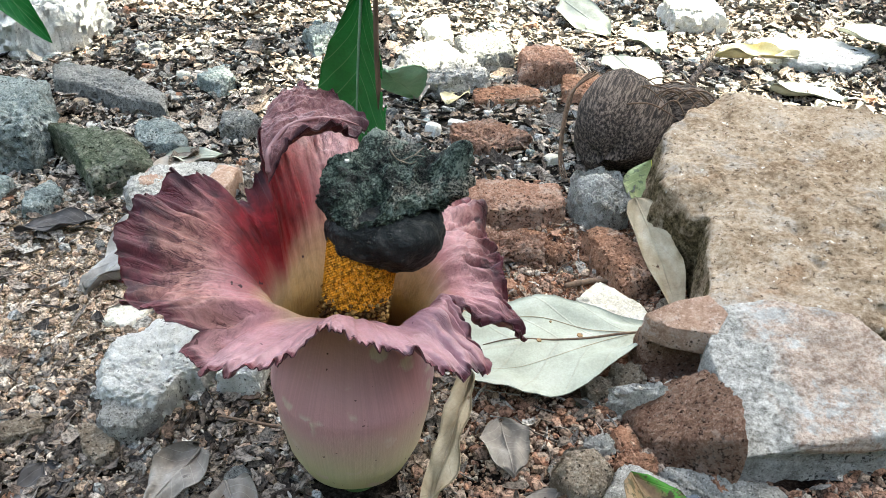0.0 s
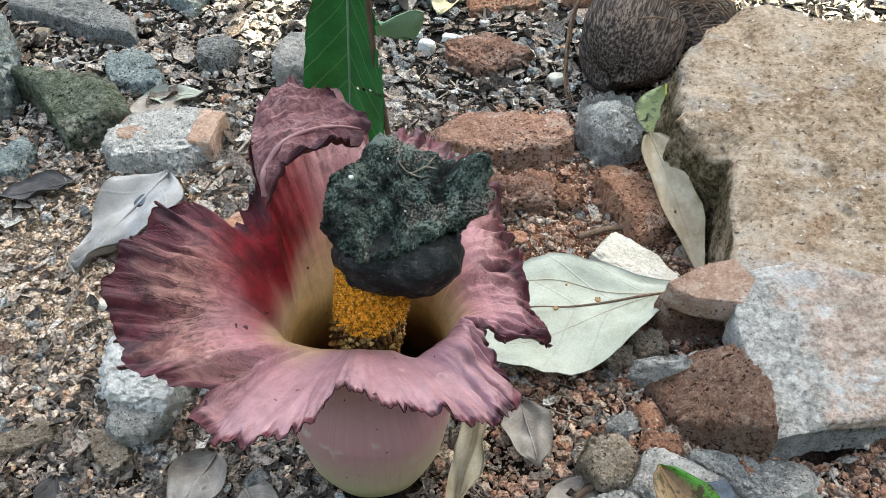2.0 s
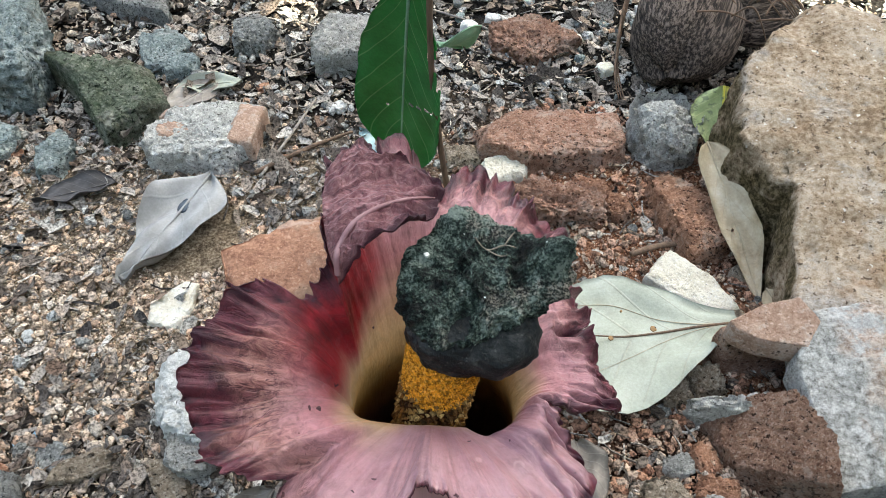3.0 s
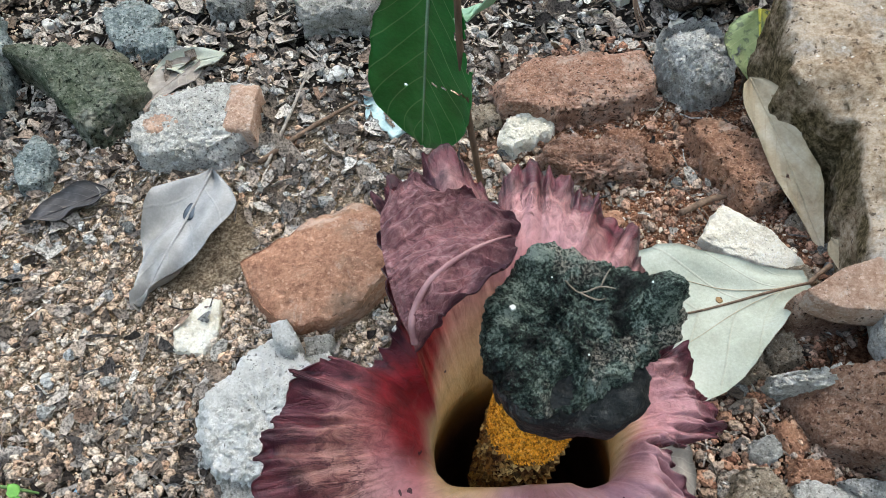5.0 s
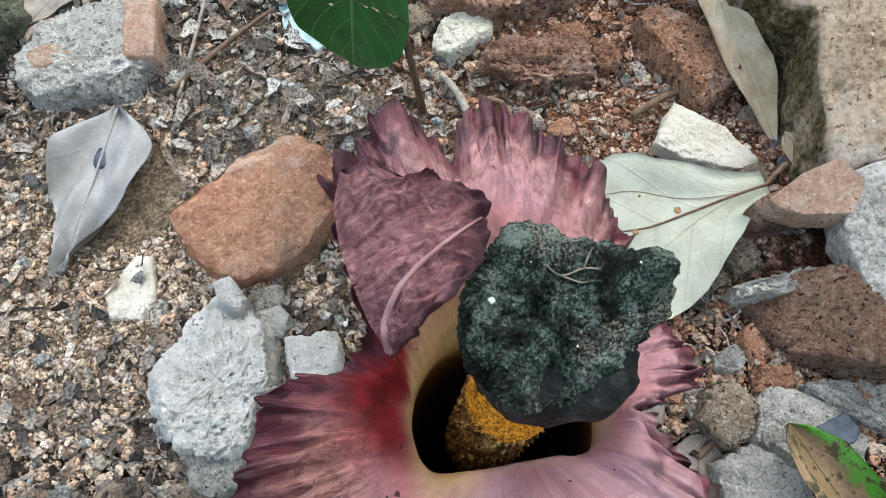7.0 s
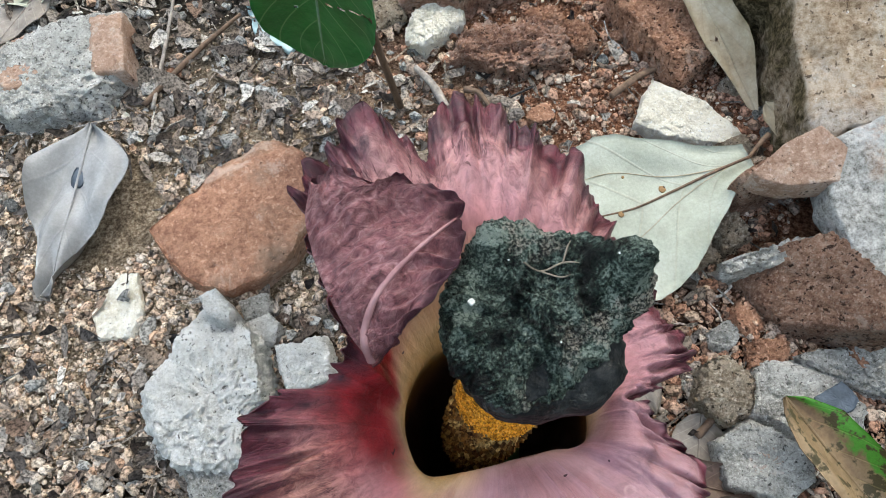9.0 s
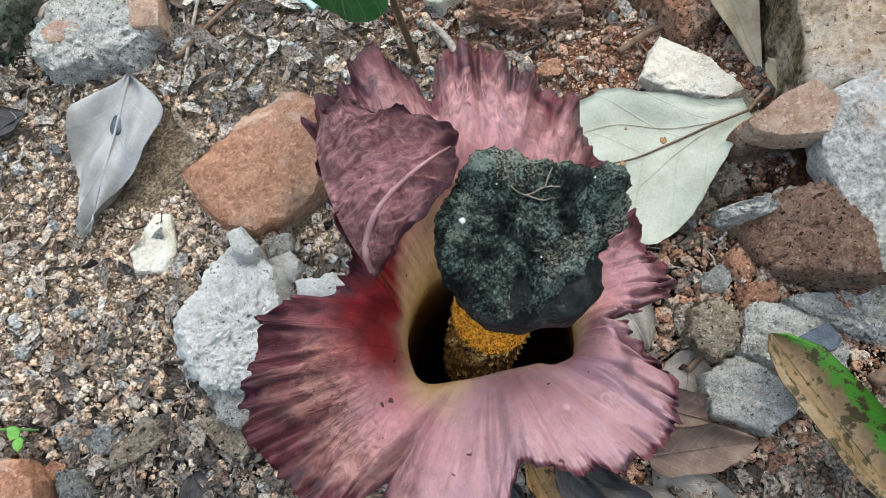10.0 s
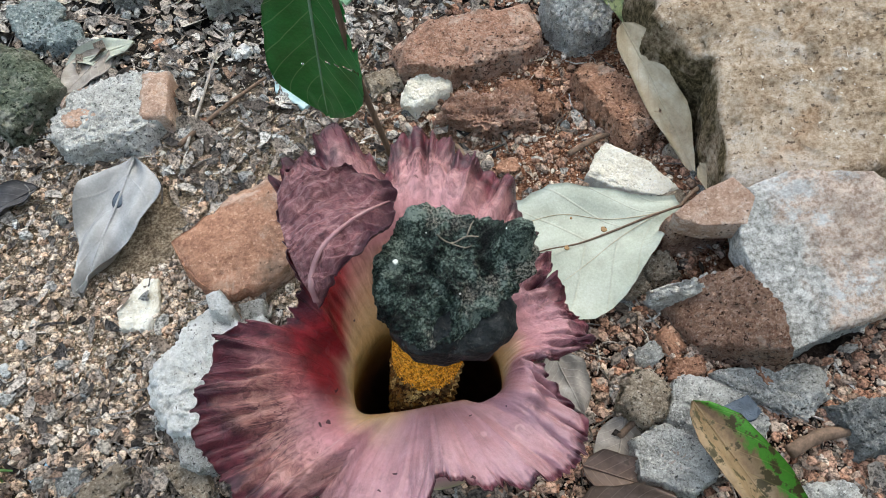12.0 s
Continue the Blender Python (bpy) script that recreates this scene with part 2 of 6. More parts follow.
def dry_leaf(name, dark, mid, light, spots=None, second=None, trans=0.1, rough=0.6, vein=None, pairs=7):
    """A leaf blade in UV: u across (0.5 is the midrib), v from stalk to tip."""
    k = Net(name)
    u, v = k.uv()
    off = k.math("ABSOLUTE", k.math("SUBTRACT", u, 0.5))
    c = k.ramp(k.noise(32, 5, 0.65), (0.33, dark), (0.5, mid), (0.66, light))
    if second:
        col, a, b = second
        c = k.mix(k.span(k.math("ADD", k.math("SUBTRACT", u, 0.5), k.math("MULTIPLY", k.math("SUBTRACT", k.noise(60, 5, 0.65, 0.5), 0.5), 0.5)), a, b), c, col)
    if spots:
        col, size, at = spots
        c = k.mix(k.span(k.noise(size, 4, 0.6), at, at + 0.06), c, col)
    fan = k.math("FRACT", k.math("MULTIPLY", k.math("SUBTRACT", v, k.math("MULTIPLY", off, 0.55)), float(pairs)))
    side = k.math("ABSOLUTE", k.math("SUBTRACT", fan, 0.5))
    ribs = k.math("MAXIMUM", k.span(side, 0.045, 0.012), k.span(off, 0.022, 0.008))
    if vein:
        c = k.mix(k.math("MULTIPLY", ribs, vein[1]), c, vein[0])
    c = k.mix(1.0, c, k.ramp(k.noise(650, 4, 0.7), (0.3, 0.85), (0.7, 1.08)), "MULTIPLY")
    n = k.bump(ribs, 0.35, 0.0006, k.bump(k.noise(260, 5, 0.7), 0.5, 0.0006))
    return k.done(c, rough, n, 0.35, trans=trans)


leaf_white = dry_leaf("leaf_pale_dry", (0.26, 0.275, 0.215), (0.34, 0.362, 0.3), (0.41, 0.43, 0.37), ((0.4, 0.27, 0.1), 75, 0.73), vein=((0.34, 0.26, 0.17), 0.12), pairs=5)
leaf_grey = dry_leaf("leaf_grey_dry", (0.2, 0.198, 0.194), (0.28, 0.278, 0.275), (0.36, 0.358, 0.355), ((0.22, 0.2, 0.19), 230, 0.74), vein=((0.55, 0.54, 0.52), 0.08), pairs=4)
leaf_green = dry_leaf("leaf_green", (0.014, 0.135, 0.025), (0.022, 0.19, 0.038), (0.036, 0.24, 0.055), None, trans=0.25, rough=0.36, vein=((0.16, 0.36, 0.14), 0.7), pairs=8)
leaf_mint = dry_leaf("leaf_mint", (0.2, 0.36, 0.24), (0.26, 0.43, 0.3), (0.32, 0.5, 0.36), None, trans=0.25, rough=0.6, vein=((0.4, 0.55, 0.4), 0.4), pairs=8)
leaf_tan = dry_leaf("leaf_tan_dry", (0.24, 0.18, 0.11), (0.39, 0.325, 0.225), (0.5, 0.44, 0.34), ((0.2, 0.13, 0.07), 140, 0.68), vein=((0.3, 0.22, 0.13), 0.3))
leaf_brown = dry_leaf("leaf_brown_dry", (0.06, 0.036, 0.028), (0.13, 0.085, 0.064), (0.24, 0.17, 0.135), ((0.07, 0.045, 0.03), 120, 0.66), vein=((0.34, 0.26, 0.2), 0.3))
leaf_dun = dry_leaf("leaf_dun_dry", (0.12, 0.1, 0.085), (0.24, 0.21, 0.18), (0.38, 0.35, 0.31), ((0.12, 0.1, 0.085), 130, 0.66), vein=((0.45, 0.41, 0.36), 0.3))
leaf_dark = dry_leaf("leaf_dark_dry", (0.02, 0.018, 0.019), (0.05, 0.046, 0.047), (0.11, 0.103, 0.105), None, vein=((0.2, 0.19, 0.19), 0.3))
leaf_turning = dry_leaf("leaf_turning", (0.09, 0.05, 0.022), (0.21, 0.14, 0.072), (0.3, 0.215, 0.125), ((0.05, 0.038, 0.012), 130, 0.53), second=((0.06, 0.21, 0.018), 0.2, 0.27), vein=((0.3, 0.24, 0.08), 0.15))
leaf_spotted = dry_leaf("leaf_spotted", (0.12, 0.06, 0.022), (0.27, 0.155, 0.06), (0.36, 0.24, 0.11), ((0.035, 0.018, 0.012), 240, 0.56), vein=((0.3, 0.17, 0.07), 0.4))
leaf_yellow = dry_leaf("leaf_yellowing", (0.15, 0.2, 0.09), (0.25, 0.31, 0.14), (0.36, 0.4, 0.22), ((0.12, 0.15, 0.08), 150, 0.54), second=((0.56, 0.52, 0.08), -0.06, -0.2), vein=((0.5, 0.5, 0.3), 0.3))
leaf_straw = dry_leaf("leaf_straw", (0.5, 0.42, 0.2), (0.62, 0.55, 0.33), (0.7, 0.65, 0.45), ((0.3, 0.2, 0.08), 120, 0.7), vein=((0.45, 0.36, 0.16), 0.4))


def bark(name, a, b, scale=300):
    k = Net(name)
    c = k.ramp(k.noise(scale, 5, 0.7, stretch=(1, 1, 0.15)), (0.3, a), (0.7, b))
    return k.done(c, 0.85, k.bump(k.noise(scale, 5, 0.7, stretch=(1, 1, 0.2)), 0.6, 0.0008), 0.3)


twig_brown = bark("twig_brown", (0.07, 0.045, 0.03), (0.19, 0.125, 0.085))
twig_grey = bark("twig_grey", (0.14, 0.12, 0.1), (0.36, 0.32, 0.28))
stem_green = bark("stem_green", (0.05, 0.11, 0.03), (0.12, 0.2, 0.07))


def husk_material():
    k = Net("coconut_husk")
    f = k.noise(430, 6, 0.72, 0.12, stretch=(1.0, 0.045, 1.0))
    c = k.ramp(f, (0.42, (0.012, 0.009, 0.008)), (0.5, (0.06, 0.043, 0.034)), (0.58, (0.19, 0.15, 0.125)))
    c = k.mix(k.math("MULTIPLY", k.span(k.noise(18, 4, 0.6), 0.6, 0.72), 0.35), c, (0.16, 0.135, 0.115))
    return k.done(c, 0.85, k.bump(f, 1.0, 0.004, k.bump(k.noise(300, 4, 0.7), 0.6, 0.001)), 0.25)


husk = husk_material()


def spathe_inner():
    """Inside of the spathe: maroon pit with its darkness painted in, gold throat, blood-red blush on one flank, rose
    limb, wine-dark dried rim.
    """
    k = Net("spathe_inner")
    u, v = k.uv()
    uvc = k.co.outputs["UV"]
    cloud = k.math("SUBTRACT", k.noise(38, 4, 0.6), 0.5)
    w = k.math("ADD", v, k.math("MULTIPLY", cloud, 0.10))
    pos = k.n.new("ShaderNodeSeparateXYZ")
    k.l.new(k.co.outputs["Object"], pos.inputs[0])
    # radial texture: broad bands, streaks, hair-thin nerves
    band = k.noise(34, 5, 0.7, 0.5, co=uvc, stretch=(2.2, 0.18, 1))
    streak = k.noise(60, 4, 0.65, 0.35, co=uvc, stretch=(2.2, 0.10, 1))
    hair = k.noise(170, 3, 0.6, 0.2, co=uvc, stretch=(2.2, 0.06, 1))
    wrinkle = k.noise(62, 8, 0.72, 0.9, co=uvc, stretch=(2.2, 0.45, 1))
    front_lip = k.math("MULTIPLY", k.span(u, 0.60, 0.68), k.span(u, 0.97, 0.90))
    # near-black first stops put the pit's shade into its maroon
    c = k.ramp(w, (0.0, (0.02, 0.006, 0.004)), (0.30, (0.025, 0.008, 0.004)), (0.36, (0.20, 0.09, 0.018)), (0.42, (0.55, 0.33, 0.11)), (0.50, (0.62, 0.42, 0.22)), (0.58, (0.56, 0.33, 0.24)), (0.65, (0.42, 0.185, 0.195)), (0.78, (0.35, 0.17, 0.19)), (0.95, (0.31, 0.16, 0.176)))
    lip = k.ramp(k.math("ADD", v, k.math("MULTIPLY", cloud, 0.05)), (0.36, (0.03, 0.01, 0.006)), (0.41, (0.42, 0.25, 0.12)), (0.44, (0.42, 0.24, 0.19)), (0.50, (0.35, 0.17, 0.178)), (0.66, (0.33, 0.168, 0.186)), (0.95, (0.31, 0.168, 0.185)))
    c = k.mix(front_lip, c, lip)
    # deep red on the flank beside the throat
    side = k.math("ABSOLUTE", k.math("SUBTRACT", u, 0.455))
    wob = k.math("MULTIPLY", cloud, 0.07)
    red = k.ramp(k.noise(70, 4, 0.6), (0.38, (0.15, 0.006, 0.010)), (0.62, (0.33, 0.018, 0.028)))
    blush = k.math("MULTIPLY", k.span(k.math("ADD", side, wob), 0.14, 0.06), k.math("MULTIPLY", k.span(w, 0.52, 0.62), k.span(k.math("ADD", w, k.math("MULTIPLY", k.span(u, 0.45, 0.56), 0.25)), 1.12, 0.84)))
    c = k.mix(k.math("MULTIPLY", blush, 0.95), c, red)
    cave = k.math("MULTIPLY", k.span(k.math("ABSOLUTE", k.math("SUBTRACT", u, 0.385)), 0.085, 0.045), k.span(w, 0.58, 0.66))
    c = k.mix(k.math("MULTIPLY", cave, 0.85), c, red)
    # pale bloom, rings and pin-prick specks on the front
    bright = k.math("MULTIPLY", front_lip, k.span(k.noise(30, 3, 0.6), 0.45, 0.62))
    c = k.mix(k.math("MULTIPLY", bright, 0.4), c, (0.43, 0.27, 0.285))
    spots = k.math("ADD", k.voronoi(95), k.math("MULTIPLY", k.noise(330, 2, 0.5), 0.10))
    ring = k.math("MULTIPLY", k.span(spots, 0.28, 0.22), k.span(spots, 0.12, 0.19))
    c = k.mix(k.math("MULTIPLY", ring, k.math("MULTIPLY", k.span(k.noise(34, 2, 0.5), 0.52, 0.58), k.span(front_lip, 0.0, 1.0, 0.1, 0.45))), c, (0.60, 0.38, 0.37))
    c = k.mix(k.span(k.noise(170, 2, 0.5), 0.735, 0.745), c, (0.05, 0.012, 0.018))
    # withered flank and back: brown, tan and wine streaks that run out to the margin
    dry = k.math("MULTIPLY", k.span(k.math("ADD", k.math("ABSOLUTE", k.math("SUBTRACT", u, 0.56)), wob), 0.075, 0.04), k.span(w, 0.72, 0.86))
    c = k.mix(k.math("MULTIPLY", dry, 0.85), c, k.ramp(k.math("ADD", k.math("MULTIPLY", band, 0.4), k.math("MULTIPLY", wrinkle, 0.6)), (0.40, (0.16, 0.05, 0.045)), (0.48, (0.24, 0.105, 0.085)), (0.56, (0.29, 0.15, 0.12)), (0.63, (0.32, 0.135, 0.135))))
    back = k.math("MULTIPLY", k.span(k.math("ADD", k.math("ABSOLUTE", k.math("SUBTRACT", u, 0.20)), wob), 0.17, 0.11), k.span(w, 0.70, 0.9))
    c = k.mix(k.math("MULTIPLY", back, 0.8), c, k.ramp(k.math("ADD", k.math("MULTIPLY", band, 0.35), k.math("MULTIPLY", wrinkle, 0.65)), (0.39, (0.20, 0.065, 0.07)), (0.47, (0.28, 0.12, 0.122)), (0.54, (0.33, 0.175, 0.16)), (0.62, (0.34, 0.155, 0.165))))
    wither = k.math("MAXIMUM", dry, back)
    # sunken dark nerves, broken along their length, with crease shade in their colour
    thin = k.math("ABSOLUTE", k.math("SUBTRACT", streak, 0.5))
    broken = k.span(k.noise(45, 4, 0.6), 0.46, 0.56)
    slit = k.math("MULTIPLY", k.math("MULTIPLY", k.span(thin, 0.026, 0.006), broken), k.span(w, 0.62, 0.85))
    c = k.mix(k.math("MULTIPLY", slit, k.span(wither, 0.0, 1.0, 0.10, 0.85)), c, (0.06, 0.012, 0.02))
    # dried rim: a thin wine line on the front, a broader streaked margin on the flank and back
    far = k.span(k.math("ABSOLUTE", k.math("SUBTRACT", u, 0.78)), 0.12, 0.24)
    ragged = k.math("ADD", k.math("ADD", v, k.math("MULTIPLY", k.math("SUBTRACT", streak, 0.5), k.span(far, 0.0, 1.0, 0.02, 0.26))), k.math("MULTIPLY", k.math("SUBTRACT", k.noise(120, 4, 0.7), 0.5), k.span(far, 0.0, 1.0, 0.015, 0.09)))
    rim = k.span(ragged, k.span(far, 0.0, 1.0, 0.970, 0.875), k.span(far, 0.0, 1.0, 0.984, 0.955))
    c = k.mix(rim, c, k.ramp(k.noise(90, 4, 0.6), (0.4, (0.035, 0.007, 0.014)), (0.6, (0.12, 0.03, 0.042))))
    c = k.mix(1.0, c, k.ramp(hair, (0.38, 0.95), (0.62, 1.03)), "MULTIPLY")
    c = k.mix(1.0, c, k.ramp(k.noise(75, 6, 0.72, 0.6), (0.36, 0.80), (0.52, 1.0), (0.64, 1.10)), "MULTIPLY")
    wrinkled = k.math("MULTIPLY", wrinkle, k.span(front_lip, 0.0, 1.0, 1.0, 0.35))
    # painted relief shade: hollows darker, crests lighter, along the bump's own wrinkles
    c = k.mix(k.math("MULTIPLY", k.span(v, 0.6, 0.8), k.span(front_lip, 0.0, 1.0, 0.85, 0.3)), c, k.mix(1.0, c, k.ramp(wrinkle, (0.36, 0.62), (0.47, 1.0), (0.62, 1.35)), "MULTIPLY"))
    n = k.bump(k.noise(520, 4, 0.65), 0.35, 0.0005, k.bump(wrinkled, 0.5, 0.0022))
    n = k.bump(k.math("MULTIPLY", slit, -1.0), 0.5, 0.0010, n)
    crease = k.math("MULTIPLY", streak, k.span(v, 0.66, 0.9))
    return k.done(c, 0.40, k.bump(crease, 0.10, 0.003, k.bump(hair, 0.15, 0.0005, n)), 0.4, sss=0.08)


def spathe_outer():
    """Outside of the spathe: pale green foot, mauve tube with cream blotches, dull mauve limb."""
    k = Net("spathe_outer")
    u, v = k.uv()
    line = k.noise(110, 3, 0.6, co=k.co.outputs["UV"], stretch=(2.2, 0.06, 1))
    w = k.math("ADD", v, k.math("MULTIPLY", k.math("SUBTRACT", k.noise(30, 4, 0.6), 0.5), 0.10))
    c = k.ramp(w, (0.0, (0.50, 0.50, 0.22)), (0.19, (0.53, 0.48, 0.26)), (0.26, (0.53, 0.39, 0.28)), (0.335, (0.54, 0.29, 0.285)), (0.42, (0.50, 0.235, 0.25)), (0.50, (0.44, 0.20, 0.215)), (0.72, (0.24, 0.1, 0.11)), (0.93, (0.19, 0.075, 0.09)))
    spots = k.math("ADD", k.voronoi(62), k.math("MULTIPLY", k.noise(260, 3, 0.6), 0.28))
    c = k.mix(k.math("MULTIPLY", k.math("MULTIPLY", k.span(spots, 0.42, 0.34), k.span(k.noise(55, 2, 0.5), 0.44, 0.52)), 0.8), c, (0.6, 0.46, 0.38))
    c = k.mix(k.span(k.noise(300, 2, 0.5), 0.73, 0.745), c, (0.07, 0.025, 0.025))
    rim = k.span(k.math("ADD", v, k.math("MULTIPLY", k.math("SUBTRACT", k.noise(95, 4, 0.7), 0.5), 0.12)), 0.96, 1.0)
    c = k.mix(rim, c, (0.045, 0.01, 0.016))
    c = k.mix(1.0, c, k.ramp(line, (0.4, 0.95), (0.6, 1.04)), "MULTIPLY")
    n = k.bump(k.noise(420, 4, 0.65), 0.35, 0.0005)
    return k.done(c, 0.42, k.bump(line, 0.12, 0.001, k.bump(k.noise(120, 5, 0.65), 0.3, 0.0015, n)), 0.35, sss=0.12)


def flap_material():
    """The withered tip folded back on itself: dull mauve, drawn wrinkles, pale scuffs, wine-dark margin."""
    k = Net("spathe_flap")
    u, v = k.uv()
    uvc = k.co.outputs["UV"]
    line = k.noise(7, 9, 0.74, 0.9, co=uvc, stretch=(5.0, 1.6, 1))
    fine = k.noise(190, 5, 0.7, 0.6)
    v1 = k.math("ADD", k.math("MULTIPLY", line, 0.9), k.math("MULTIPLY", fine, 0.1))
    c = k.ramp(v1, (0.36, (0.065, 0.014, 0.021)), (0.45, (0.185, 0.064, 0.072)), (0.53, (0.265, 0.112, 0.118)), (0.62, (0.38, 0.205, 0.205)))
    c = k.mix(k.math("MULTIPLY", k.span(k.noise(42, 4, 0.65), 0.54, 0.66), 0.7), c, (0.13, 0.042, 0.052))
    wrinkle = k.math("ABSOLUTE", k.math("SUBTRACT", fine, 0.5))
    # crease shade painted along the lines that the bump sinks
    c = k.mix(1.0, c, k.span(wrinkle, 0.0, 0.05, 0.75, 1.0), "MULTIPLY")
    edge = k.math("ADD", k.math("SUBTRACT", 1.0, v), k.math("MULTIPLY", k.math("SUBTRACT", k.noise(110, 4, 0.7), 0.5), 0.22))
    c = k.mix(k.span(edge, 0.17, 0.05), c, (0.05, 0.009, 0.018))
    n = k.bump(k.noise(520, 4, 0.7), 0.5, 0.0006)
    return k.done(c, 0.40, k.bump(line, 0.7, 0.003, k.bump(k.span(wrinkle, 0.0, 0.08), 0.4, 0.0008, n)), 0.45, sss=0.04)


flesh_flap = flap_material()
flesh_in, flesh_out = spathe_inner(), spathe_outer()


def knob_material(name="spent_knob", crust=1.0):
    """The spent, mouldering knob: near-black green crust, sparse grey grit, brown dry patches and pale flecks."""
    k = Net(name)
    a, f, m = k.noise(40, 6, 0.72, 0.6), k.noise(900, 4, 0.75), k.noise(240, 5, 0.75)
    v = k.math("ADD", k.math("ADD", k.math("MULTIPLY", a, 0.45), k.math("MULTIPLY", m, 0.2)), k.math("MULTIPLY", f, 0.35))
    c = k.ramp(v, (0.45, (0.0015, 0.002, 0.002)), (0.485, (0.018, 0.030, 0.023)), (0.515, (0.068, 0.098, 0.078)), (0.56, (0.23, 0.27, 0.225)))
    c = k.mix(k.math("MULTIPLY", k.span(k.noise(46, 5, 0.7), 0.55, 0.63), 0.75 * crust), c, k.ramp(f, (0.44, (0.008, 0.007, 0.006)), (0.5, (0.10, 0.086, 0.07)), (0.56, (0.34, 0.295, 0.24))))
    grit = k.math("MULTIPLY", k.span(k.noise(620, 2, 0.5), 0.66, 0.70), k.span(k.noise(60, 3, 0.6), 0.42, 0.58))
    c = k.mix(k.math("MULTIPLY", grit, 0.8 * crust), c, (0.26, 0.29, 0.25))
    c = k.mix(k.span(k.noise(210, 2, 0.5), 0.745, 0.755), c, (0.6, 0.6, 0.55))
    n = k.bump(f, 0.9 * crust, 0.0016)
    return k.done(c, k.span(a, 0.4, 0.6, 0.34, 0.7), k.bump(k.noise(130, 6, 0.75, 0.6), 0.4 + 0.6 * crust, 0.004, k.bump(m, 0.8 * crust + 0.1, 0.002, n)), 0.22)


def under_material():
    """Smooth sagging underside: black with a dull sheen and a few brown scabs."""
    k = Net("knob_underside")
    c = k.ramp(k.noise(90, 6, 0.7, 0.5), (0.40, (0.004, 0.005, 0.005)), (0.52, (0.013, 0.015, 0.015)), (0.64, (0.045, 0.045, 0.042)))
    c = k.mix(k.math("MULTIPLY", k.span(k.noise(420, 3, 0.6), 0.62, 0.68), 0.5), c, (0.11, 0.105, 0.095))
    return k.done(c, k.span(k.noise(60, 4, 0.6), 0.4, 0.6, 0.4, 0.65), k.bump(k.noise(120, 6, 0.7), 0.7, 0.004, k.bump(k.noise(600, 4, 0.7), 0.4, 0.0008)), 0.22)


knob_under = under_material()
knob_skin = knob_material()
pollen = grains("pollen", (0.5, 0.2, 0.015), (0.66, 0.29, 0.03), (0.42, 0.15, 0.012), (0.7, 0.34, 0.06), rough=0.7)
pistil = grains("pistil", (0.09, 0.04, 0.014), (0.28, 0.155, 0.045), (0.04, 0.018, 0.008), (0.46, 0.3, 0.11), (0.07, 0.03, 0.011), (0.2, 0.09, 0.02), rough=0.6)
pistil_dark = grains("pistil_dark", (0.05, 0.02, 0.008), (0.08, 0.035, 0.014), rough=0.8)


def plain(name, a, b, rough=0.6, scale=120):
    k = Net(name)
    return k.done(k.ramp(k.noise(scale, 4, 0.6), (0.35, a), (0.65, b)), rough, k.bump(k.noise(scale * 3, 4, 0.6), 0.3, 0.0006), 0.35)


plastic_blue = plain("plastic_blue", (0.22, 0.4, 0.55), (0.42, 0.6, 0.72), 0.4)
paper_mint = plain("paper_mint", (0.25, 0.36, 0.36), (0.4, 0.52, 0.52), 0.7)
scrap_slate = plain("scrap_slate", (0.03, 0.04, 0.055), (0.075, 0.095, 0.12), 0.75)
wood_dry = bark("wood_dry", (0.22, 0.16, 0.11), (0.46, 0.38, 0.3), 160)
mesh_green = plain("seedling_green", (0.08, 0.22, 0.03), (0.16, 0.36, 0.06), 0.5)


# ---- geometry helpers ----
RNG = random.Random(7)


def solid(name, verts, faces, material, smooth=True, uvs=None, sharp=0):
    me = bpy.data.meshes.new(name)
    me.from_pydata(verts, [], faces)
    for m in (material if isinstance(material, (list, tuple)) else [material]):
        me.materials.append(m)
    if uvs is not None:
        layer = me.uv_layers.new(name="UVMap")
        for lp in me.loops:
            layer.data[lp.index].uv = uvs[lp.vertex_index]
    if smooth:
        me.polygons.foreach_set("use_smooth", [True] * len(me.polygons))
    me.update()
    if sharp:
        me.set_sharp_from_angle(angle=radians(sharp))
    return me


def thing(name, data, place, label, category, group="", kind="", turn=0.0, tilt=(0, 0)):
    ob = new(name, data)
    ob.matrix_world = pose(*place, tilt[0], tilt[1], turn)
    return tagged(ob, label, category, group, kind)


def part(name, data, parent, label=""):
    ob = new(name, data)
    ob.parent = parent
    return tagged(ob, label)


def relief(x, y):
    """Height of the ground at a place."""
    p = Vector((x, y, 0.0))
    h = 0.0045 * noise.noise(p * 9) + 0.0022 * noise.noise(p * 31 + Vector((5, 0, 0))) + 0.0011 * noise.noise(p * 90)
    far = max(0.0, math.hypot(x, y - 0.5) - 0.8)
    return h - 0.002 + 0.05 * min(far, 6) * noise.noise(p * 0.6)


def sheet(pts, nu, nv, wrap=False):
    """Faces of an nu x nv grid of points."""
    out = []
    for i in range(nu if wrap else nu - 1):
        for j in range(nv - 1):
            a, b = i * nv + j, ((i + 1) % nu) * nv + j
            out.append((a, b, b + 1, a + 1))
    return out


